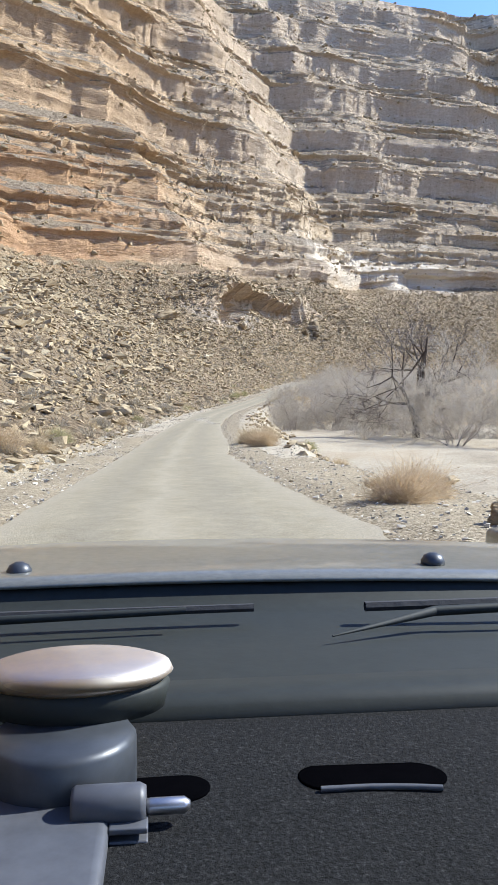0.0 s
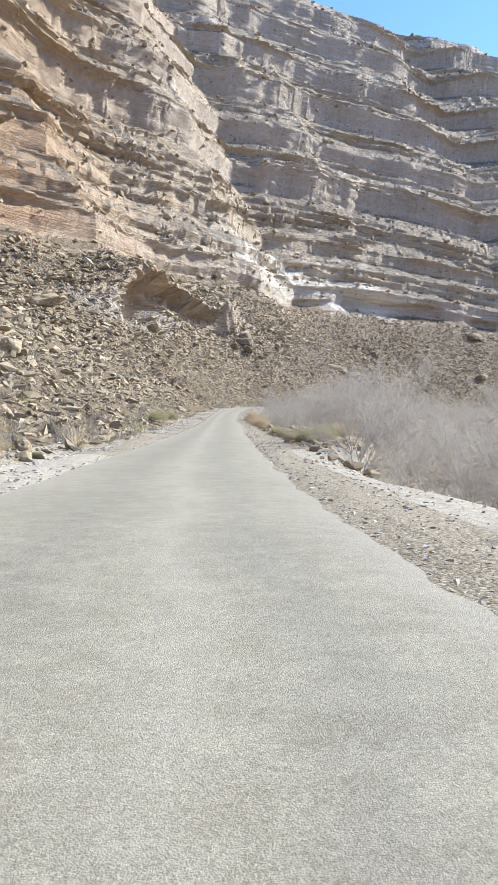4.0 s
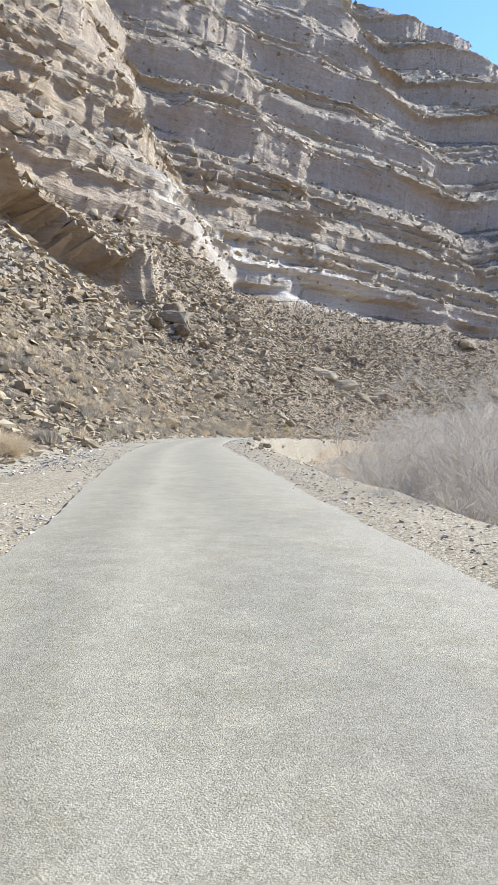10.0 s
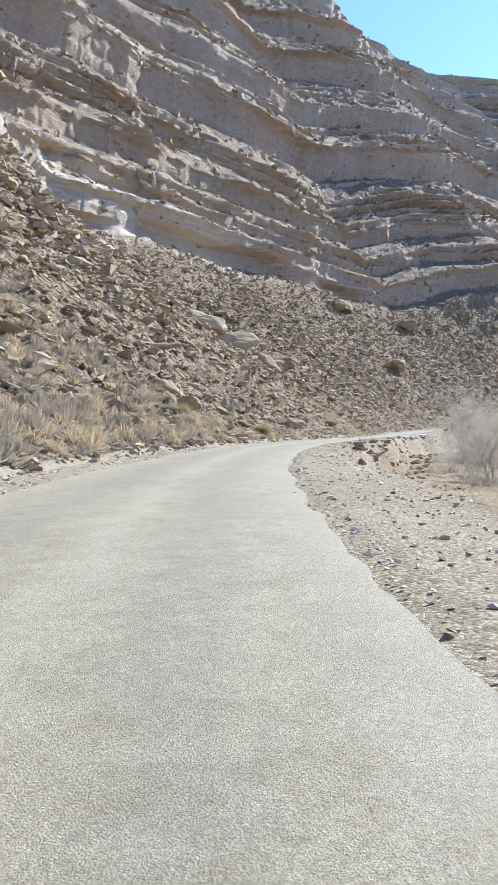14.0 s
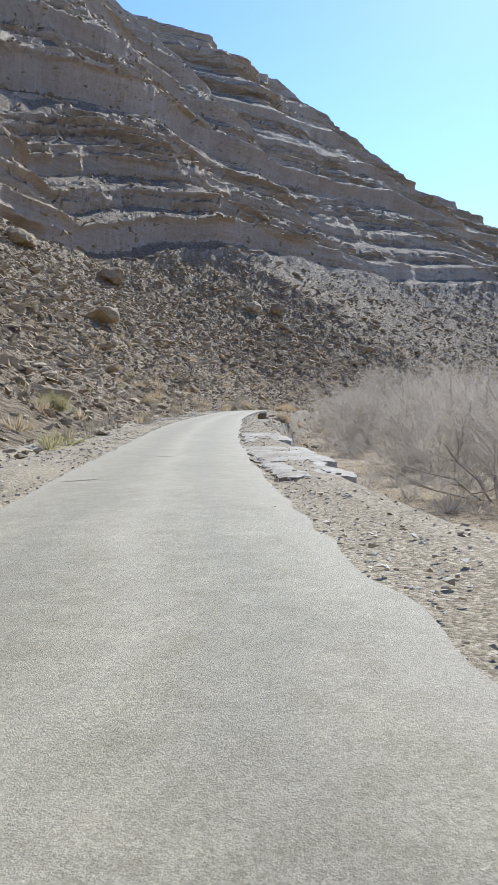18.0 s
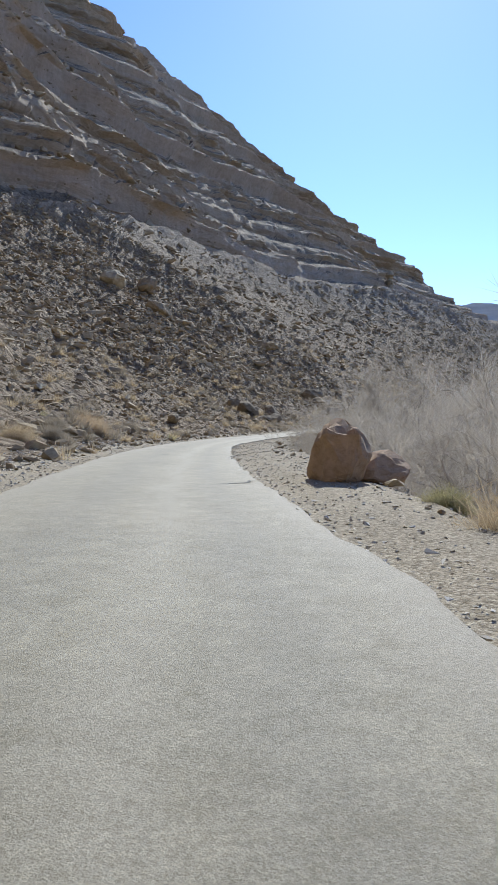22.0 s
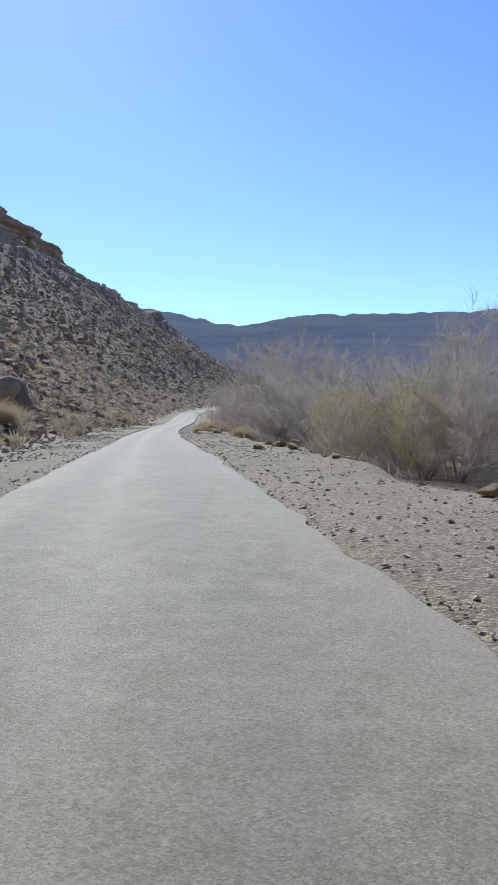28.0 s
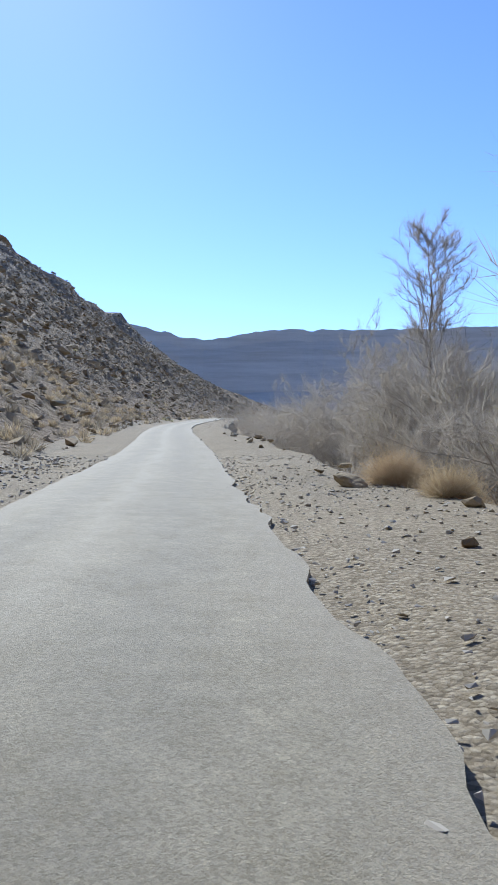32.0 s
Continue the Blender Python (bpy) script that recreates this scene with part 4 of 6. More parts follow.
def boulder(s, d, size, label="angular tan limestone boulder on the stony slope", squash=(1, 1, 1), turn=None, k=None, group="boulders on the slope"):
    rng = random.Random(int(s * 31 + d * 7))
    ob = new("boulder", (DARK_BOULDERS if "dark" in label else RED_BOULDERS if "reddish" in label else BOULDERS)[rng.randrange(len(BOULDERS)) if k is None else k])
    at = ground_at(s, d)
    ob.matrix_world = Matrix.LocRotScale(at - Vector((0, 0, 0.06 * size)), Euler((rng.uniform(-0.2, 0.2), rng.uniform(-0.2, 0.2), rng.uniform(0, 6.28) if turn is None else turn)), Vector([size * q for q in squash]))
    tagged(ob, label, "boulder", group)


def lie_down(s):
    """Turn of a long slab that points along the road and down the slope."""
    x, y, z, lx, ly = on_line(s)
    return math.atan2(-lx - 0.6 * ly, ly - 0.6 * lx)


ROAD_ROCKS = "broken rock beside the gravel verge of the road"
for s, d, size, squash, k, label in (
        (476.0, -3.35, 1.4, (1.15, 1, 1.5), 2, "large rounded reddish-tan boulder beside the road"),
        (476.6, -4.35, 1.25, (1.2, 1, 0.95), 4, "low reddish rock leaning on a larger boulder"),
        (428.6, -3.35, 0.72, (1, 0.9, 1.15), 5, "dark squarish boulder on the gravel verge"),
        (435.5, -3.2, 0.5, (1, 1, 1), 3, ROAD_ROCKS),
        # the first three lip slabs carry their shadow as dark stone colour
        (288.0, -4.6, 0.95, (1.5, 0.7, 0.8), 0, "rock slab at the lip of the bank, its shadow put into dark stone"), (290.8, -4.9, 0.9, (1.3, 0.8, 0.8), 3, "rock slab at the lip of the bank, its shadow put into dark stone"), (285.3, -4.5, 0.6, (1.4, 0.8, 0.8), 5, "rock slab at the lip of the bank, its shadow put into dark stone"), (282.6, -4.3, 0.6, (1.2, 0.8, 0.8), 1, ROAD_ROCKS), (206.8, -4.9, 1.1, (1.5, 0.7, 0.5), 8, "low dark slab at the lip of the bank"), (293.5, -5.6, 1.1, (1, 1, 1), 5, ROAD_ROCKS), (296, -6.0, 0.9, (1, 1, 1), 6, ROAD_ROCKS),
        (299, -6.3, 1.2, (1.2, 1, 0.8), 1, ROAD_ROCKS), (78.5, -4.3, 0.45, (1.2, 1, 0.7), 2, "small reddish rock pile on the sandy verge"), (79.0, -4.7, 0.3, (1, 1, 0.8), 3, ROAD_ROCKS),
        (77.9, -4.6, 0.25, (1, 1, 0.8), 4, ROAD_ROCKS), (173.6, -9.6, 1.5, (1.3, 1, 0.8), 0, "flat-topped tan boulder on the terrace"), (169.5, -6.2, 0.75, (1.2, 1, 0.8), 5, "pale boulder beside dry brush"),
        (168, -5.3, 0.4, (1, 1, 1), 1, ROAD_ROCKS), (229.8, -7.0, 1.3, (1.4, 1, 0.5), 8, "flat slab at the lip of the bank"), (633.1, -3.6, 1.0, (1.3, 0.9, 0.6), 9, "pale flat rock on the gravel verge"),
        (634.5, -4.5, 0.8, (1.2, 1, 0.8), 2, ROAD_ROCKS), (639.7, -3.6, 0.5, (1, 1, 0.9), 3, ROAD_ROCKS), (651.4, -3.75, 0.6, (1, 1, 1.35), 0, "squarish grey rock on the gravel verge"), (646, -4.6, 0.45, (1, 1, 0.8), 5, ROAD_ROCKS),
        (678.7, -4.5, 0.7, (1.3, 1, 0.7), 4, "pale broken rock beside fallen reeds"), (545.3, -6.4, 0.8, (1, 1, 0.9), 6, ROAD_ROCKS), (541, -5.8, 0.7, (1.2, 1, 0.8), 1, ROAD_ROCKS),
        (576.8, -7.4, 0.8, (1.2, 1, 0.8), 3, ROAD_ROCKS), (561, -6.6, 0.7, (1, 1, 0.8), 2, ROAD_ROCKS), (566, -7.6, 0.8, (1, 1, 0.8), 5, ROAD_ROCKS), (552, -6.2, 0.7, (1, 1, 0.8), 0, ROAD_ROCKS),
        (543, -4.9, 0.9, (1.5, 0.8, 0.5), 8, "flat broken slab heaped on the bank"), (545.5, -5.3, 0.85, (1.2, 1, 0.8), 1, ROAD_ROCKS), (548, -5.0, 0.75, (1.4, 1, 0.5), 9, "flat broken slab heaped on the bank"), (540.5, -5.3, 1.0, (1.2, 1, 0.7), 3, ROAD_ROCKS),
        (538, -5.2, 0.8, (1.2, 1, 0.8), 5, ROAD_ROCKS), (551, -5.4, 0.85, (1.3, 1, 0.7), 10, "flat broken slab heaped on the bank"), (40.3, -3.4, 0.55, (1.4, 1, 0.6), 8, "flat grey slab beside dry bushes"), (139, -6.2, 0.9, (1.3, 1, 0.7), 2, ROAD_ROCKS),
        (142.5, -6.6, 0.8, (1.2, 1, 0.8), 4, ROAD_ROCKS), (147, -6.0, 0.7, (1.4, 1, 0.7), 0, ROAD_ROCKS), (151, -6.8, 0.9, (1.4, 1, 0.7), 6, ROAD_ROCKS), (144.5, -5.6, 0.5, (1.3, 1, 0.8), 1, ROAD_ROCKS), (7.5, -3.6, 0.45, (1.3, 1, 0.8), 2, ROAD_ROCKS), (9.0, -4.4, 0.6, (1.3, 1, 0.7), 6, ROAD_ROCKS), (13, -3.6, 0.35, (1, 1, 0.8), 1, ROAD_ROCKS), (98, 4.6, 0.7, (1.2, 1, 0.9), 0, "pale block at the foot of the scree"),
        (111, 4.8, 0.6, (1, 1, 1), 3, "pale block at the foot of the scree"), (172, 6.8, 0.9, (1, 1, 1), 1, "pale block at the foot of the scree")):
    boulder(s, d, size, label, squash, k=k, group="rocks along the road")
for s, d, size, squash, k in (
        (350.7, 9.0, 1.9, (1.2, 1, 0.9), 2), (402, 27.5, 5.0, (1.9, 0.7, 0.9), 0), (407, 24.5, 5.0, (2.0, 0.7, 0.9), 4), (412, 21.5, 4, (1.7, 0.8, 0.9), 5), (419, 24, 3.6, (1.9, 0.6, 0.8), 8), (552.8, 85, 10, (1, 1, 0.8), 0), (586, 88, 10, (1, 1, 0.8), 3),
        (647, 75, 9, (1.1, 1, 0.8), 1), (660, 73, 8, (1, 1, 0.9), 4), (520, 38, 6.5, (1.2, 1, 0.8), 5), (674, 44, 6, (1.3, 1, 0.8), 6), (646, 60, 7, (1.3, 1, 0.8), 2), (587, 13.5, 4.2, (1.3, 1, 0.9), 0),
        (590, 16.5, 3.0, (1, 1, 0.9), 5), (652, 21, 5.5, (1.1, 1, 0.9), 3), (646, 17, 5.5, (1.2, 1, 0.9), 0), (641, 13.5, 4.6, (1.1, 1, 1), 4), (636.5, 11.5, 4.0, (1.3, 1, 0.9), 1), (648, 12, 3.6, (1, 1, 1), 5), (588.5, 9.2, 2.8, (1.3, 1, 0.9), 1), (594, 11.5, 3.4, (1.2, 1, 1), 4), (59, 13, 2.2, (1.3, 1, 0.6), 9), (277, 50, 7, (1.4, 1, 0.7), 6), (352, 34, 5, (1.2, 0.8, 1.1), 0), (349, 30, 4, (1, 0.7, 1.2), 3), (357, 37, 5, (1.2, 0.8, 1), 5), (345, 33, 4, (1, 0.8, 1), 1), (303, 33, 4, (1.1, 0.8, 1.1), 4), (432, 26, 4, (1.9, 0.7, 0.9), 2), (366, 17, 2.6, (1.9, 0.8, 0.7), 9),
        (356, 10.5, 1.4, (1, 1, 0.8), 6)):
    boulder(s, d, size, "big dark weathered block on the scree slope" if s > 580 and d < 22 or 340 < s < 360 and d > 20 else "big fallen limestone block on the scree slope", squash, lie_down(s) if squash[0] > 1.6 else None, k, "big blocks on the scree")
_r = random.Random(11)
for _ in range(150):
    s = _r.uniform(10, 720)
    d = 6.0 + 60 * _r.random() ** 1.7
    boulder(s, d, _r.uniform(0.9, 1.6) + 0.05 * d * _r.random(), squash=(_r.uniform(1, 1.6), 1, _r.uniform(0.55, 0.95)))

# slabs of pale concrete that mend the broken road edge
def concrete_slab(s0, s1, near, far, seed):
    """A slab cast on the verge: it follows the road, with broken edges and a worn top."""
    n, m = 26, 9
    t, q = np.linspace(0, 1, n), np.linspace(0, 1, m)
    d0 = near + 0.12 * rough_noise(t * 7, 0 * t, 3, seed)
    d1 = far + 0.16 * rough_noise(t * 4, 0 * t, 3, seed + 1)
    S = s0 + (s1 - s0) * t[:, None] + 0.16 * rough_noise(q[None, :] * 4, 0 * q[None, :], 2, seed + 2) * (2 * np.abs(t[:, None] - 0.5)) ** 3
    D = d0[:, None] + (d1 - d0)[:, None] * q[None, :]
    x, y, z, lx, ly = on_line(S)
    H = 0.03 + 0.02 * rough_noise(S / 0.9, D / 0.9, 3, seed + 3) - 0.05 * np.abs(2 * q[None, :] - 1) ** 6
    top = np.stack([x - lx * D, y - ly * D, z + H], -1)
    low = top - np.array((0, 0, 0.22))
    i = np.arange(n * m).reshape(n, m)
    F = np.stack([i[:-1, :-1], i[:-1, 1:], i[1:, 1:], i[1:, :-1]], -1).reshape(-1, 4).tolist()
    rim = np.r_[i[0, :], i[1:, -1], i[-1, -2::-1], i[-2:0:-1, 0]]
    for a, b in zip(rim, np.roll(rim, -1)):
        F.append([b, a, a + n * m, b + n * m])
    ob = new("concrete_slab", mesh_from("concrete_slab", np.concatenate([top.reshape(-1, 3), low.reshape(-1, 3)]), F, CONCRETE))
    tagged(ob, "pale worn concrete slab mending the road edge", "concrete slab", "slabs at the road edge")


concrete_slab(388.8, 392.6, 2.05, 3.55, 501)
concrete_slab(392.7, 398.9, 2.0, 3.75, 511)
concrete_slab(402.6, 408.6, 2.1, 3.75, 521)
concrete_slab(321.5, 325.5, 3.3, 4.5, 531)


# ---- cracks and potholes ----
def crack(s, d, length, width, turn, seed):
    rng = np.random.default_rng(seed)
    n = 44
    t = np.linspace(-0.5, 0.5, n)
    mid = np.cumsum(rng.normal(0, 0.032, n)) * length * 0.4
    mid -= mid.mean()
    w = 1.15 * width * (0.15 + rng.uniform(0.3, 1.25, n)) * np.sqrt(np.maximum(1 - (2 * t) ** 2, 0.02))
    a, b = np.stack([t * length, mid - w / 2], -1), np.stack([t * length, mid + w / 2], -1)
    h = -float(np.interp(s, RUN, HEADS)) + turn
    V = np.concatenate([a, b])
    c, q = math.cos(h), math.sin(h)
    x, y, z, lx, ly = on_line(s)
    V = np.stack([x + lx * d + V[:, 0] * c - V[:, 1] * q, y + ly * d + V[:, 0] * q + V[:, 1] * c], -1)
    off = (V - np.array((x, y))) @ np.array((lx, ly))
    V = np.concatenate([V, (z + 0.0655 - 0.03 * (np.abs(off) / 2.0) ** 2 + 0.008 * rough_noise(s / 2.5 + 0 * off, off / 1.2, 2, 141))[:, None]], 1)
    F = [[i, i + 1, n + i + 1, n + i] for i in range(n - 1)]
    ob = new("pothole", mesh_from("pothole", V, F, TAR))
    tagged(ob, "shallow dark crack broken into the asphalt", "pothole", "cracks in the road")


for k, (s, d, length, width, turn) in enumerate((
        (162.9, 0.18, 0.8, 0.3, 0.1), (160.4, 1.1, 0.65, 0.3, -0.1), (150.5, -0.6, 0.3, 0.12, 0), (166.5, 0.02, 0.3, 0.06, 0.9), (172, -0.2, 0.4, 0.14, 0.1), (449.4, 1.05, 0.75, 0.07, -0.3), (448.4, 0.8, 0.6, 0.07, -0.3), (453.6, 1.6, 0.6, 0.06, -0.2), (496.8, 1.2, 1.3, 0.08, -0.35), (161.5, 0.0, 0.5, 0.05, 1.5), (475.1, -1.15, 1.75, 0.09, 1.16),
        (490, 0.85, 1.75, 0.08, -1.16), (427, 1.9, 0.8, 0.16, 0.2), (432, 0.7, 0.6, 0.12, 0), (426, -1.0, 0.9, 0.07, 0.2), (437, 1.2, 0.9, 0.18, -0.2),
        (395, 0.2, 0.6, 0.14, 0), (389, 1.4, 0.7, 0.1, 0.3), (508, 1.9, 0.7, 0.09, -0.3), (514, 1.2, 0.6, 0.1, 0.2), (409, 0.4, 0.7, 0.1, 0), (181.1, -0.15, 0.56, 0.2, 0)
        )):
    crack(s, d, length, width, turn, 40 + k)


# ---- plants ----
def tuft_arrays(rng, blades, high, wide, thick, stray=0.07, low=0.45):
    """A cushion of fine stalks: from a small root out to a ragged dome, each kinked once."""
    a = rng.uniform(0, 2 * np.pi, blades)
    el = np.arcsin(rng.uniform(0.03, 1.0, blades))
    reach = rng.uniform(low, 1.05, blades) * (1 + 0.18 * np.sin(3 * a + rng.uniform(0, 6)) + 0.12 * np.sin(5 * a))
    tip = np.stack([np.cos(a) * np.cos(el) * wide, np.sin(a) * np.cos(el) * wide, np.sin(el) * high + 0.02], -1) * reach[:, None]
    root = np.stack([np.cos(a) * wide, np.sin(a) * wide, 0 * a], -1) * (rng.uniform(0, 0.45, blades) * np.cos(el))[:, None]
    root[:, 2] = -0.03
    start = root + (tip - root) * (rng.uniform(0, 0.55, blades) ** 1.5)[:, None]
    mid = start + (tip - start) * 0.55 + rng.normal(0, stray * wide, (blades, 3))
    tip = tip + rng.normal(0, stray * 0.9 * wide, (blades, 3))
    side = rng.normal(0, 1, (blades, 3))
    side /= np.linalg.norm(side, axis=1)[:, None]
    w = (thick * rng.uniform(0.6, 1.3, blades))[:, None] * side
    V = np.stack([start - w / 2, start + w / 2, mid + w / 2, mid - w / 2, tip], 1)
    V[:, :, 2] = np.maximum(V[:, :, 2], -0.05)
    base = (np.arange(blades) * 5)[:, None, None]
    F = np.array([[0, 1, 2], [0, 2, 3], [3, 2, 4]])[None] + base
    return V.reshape(-1, 3), F.reshape(-1, 3)


def build_far_scrub():
    """Low dry cushions all over the scree, too many to count."""
    rng = np.random.default_rng(8)
    protos = [tuft_arrays(rng, 60, 0.5, 0.5, 0.032, 0.05, 0.7) for _ in range(5)]
    for name, mat, n, seed, label in (("scree_scrub", GREYSCRUB, 1900, 401, "grey-tan dry cushion shrubs dotted over the scree"), ("straw_scrub", STRAW, 800, 402, "straw-coloured dry tufts dotted over the scree"),
                                      ("green_scrub", OLIVE, 260, 403, "olive scrub dotted over the scree")):
        s, u = rng.uniform(0, 900, n), rng.uniform(0, 1, n) ** 1.3
        keep = rough_noise(s / 30, u * 4, 2, seed) > rng.uniform(-1.0, 0.5, n)
        s, u = s[keep], u[keep]
        d, h = left_side(s, u)
        strew(name, protos, world_of(s, d, h), rng.uniform(0.7, 1.7, len(s)), mat, rng, label, "scrub", 0.15, 0.3)


build_far_scrub()


def build_cushions():
    """Pale dry cushion shrubs scattered over the lower scree, too many to count."""
    rng = np.random.default_rng(28)
    protos = [tuft_arrays(rng, 120, 0.55, 0.5, 0.026, 0.05, 0.75) for _ in range(6)]
    for name, mat, n, seed, label in (("cushion_shrubs", GREYSCRUB, 2300, 411, "grey-tan dry cushion shrubs among the scree stones"), ("pale_cushions", STRAW, 1300, 412, "straw-pale dry cushion shrubs among the scree stones")):
        s, u = rng.uniform(0, 780, n), rng.uniform(0.04, 0.5, n)
        s = np.where(rng.uniform(0, 1, n) < 0.2, rng.uniform(560, 780, n), s)
        s = np.where(rng.uniform(0, 1, n) < 0.25, rng.uniform(275, 350, n), s)
        keep = rough_noise(s / 24, u * 5, 2, seed) + np.where(((s > 270) & (s < 350)) | (s > 470), 0.7, 0.0) > rng.uniform(-0.6, 0.8, n)
        s, u = s[keep], u[keep]
        d, h = left_side(s, u)
        strew(name, protos, world_of(s, d, h), rng.uniform(0.8, 1.7, len(s)) * np.interp(d, (5, 25), (0.9, 1.2)), mat, rng, label, "scrub", 0.15, 0.3)


build_cushions()


def build_understory():
    """Low tangled brush that fills the foot of the riverside thicket."""
    rng = np.random.default_rng(18)
    protos = [tuft_arrays(rng, 54, 0.5, 0.55, 0.014, 0.12) for _ in range(4)]
    n = 2200
    s = rng.uniform(60, 790, n)
    d = 8.2 + 15 * rng.uniform(0, 1, n) ** 1.2 + np.where(s < 95, 5, 0)
    keep = ((s < 122) | (s > 150)) & (rough_noise(s / 14, d / 9, 2, 407) > rng.uniform(-1.3, 0.3, n))
    s, d = s[keep], d[keep]
    strew("river_brush", protos, world_of(s, -d, right_side(s, d)), rng.uniform(1.2, 2.8, len(s)), TWIG, rng, "low tangled grey brush under the riverside thicket", "brush", 0.15, 0.3)


build_understory()


def build_loose_patch():
    """Gravel washed across the road."""
    rng = np.random.default_rng(19)
    n = 5200
    t = rng.uniform(0, 1, n)
    knots = np.linspace(0, 1, 7)
    s = np.interp(t, knots, (65.3, 71.1, 74.2, 74.6, 76.2, 79.4, 81.9)) + rng.normal(0, 0.35, n)
    d = np.interp(t, knots, (-1.8, -0.5, -0.45, 0.2, 0.62, 0.46, 0.0)) + rng.normal(0, 0.16, n)
    strew("loose_gravel", PROTOS, world_of(s, d, 0.047 + 0 * s), rng.uniform(0.018, 0.05, n), GREYSTONE, rng, "loose gravel strewn over the asphalt", "gravel", 0.3, 0.1)


build_loose_patch()

TUFTS = {}
for _name, _mat, _n, _h, _w in (("straw", STRAW, 1000, 0.62, 0.6), ("rust", RUST, 1700, 0.6, 0.66), ("olive", OLIVE, 1500, 0.5, 0.6), ("grey", GREYSCRUB, 900, 0.5, 0.58)):
    for _k in range(3):
        TUFTS[_name, _k] = mesh_from("foliage", *tuft_arrays(np.random.default_rng(70 + _k), _n, _h, _w, {"olive": 0.009, "rust": 0.005}.get(_name, 0.006), {"rust": 0.3, "grey": 0.22, "straw": 0.18}.get(_name, 0.26)), _mat)
TUFT_WORDS = {"straw": "straw-yellow dry grass tuft beside the road", "rust": "rust-tan dry twiggy bush on the verge", "olive": "low olive-green shrub growing among stones", "grey": "grey-tan cushion shrub at the foot of the scree"}


def tuft(kind, s, d, size, k=0, label=""):
    ob = thing("dry_bush" if kind != "olive" else "green_shrub", ground_at(s, d), s * 1.7, size)
    part("foliage", TUFTS[kind, k % 3], ob)
    part("foliage", TUFTS[kind, (k + 1) % 3], ob).rotation_euler = (0, 0, 1.1)
    tagged(ob, label or TUFT_WORDS[kind], "bush", "bushes along the road")


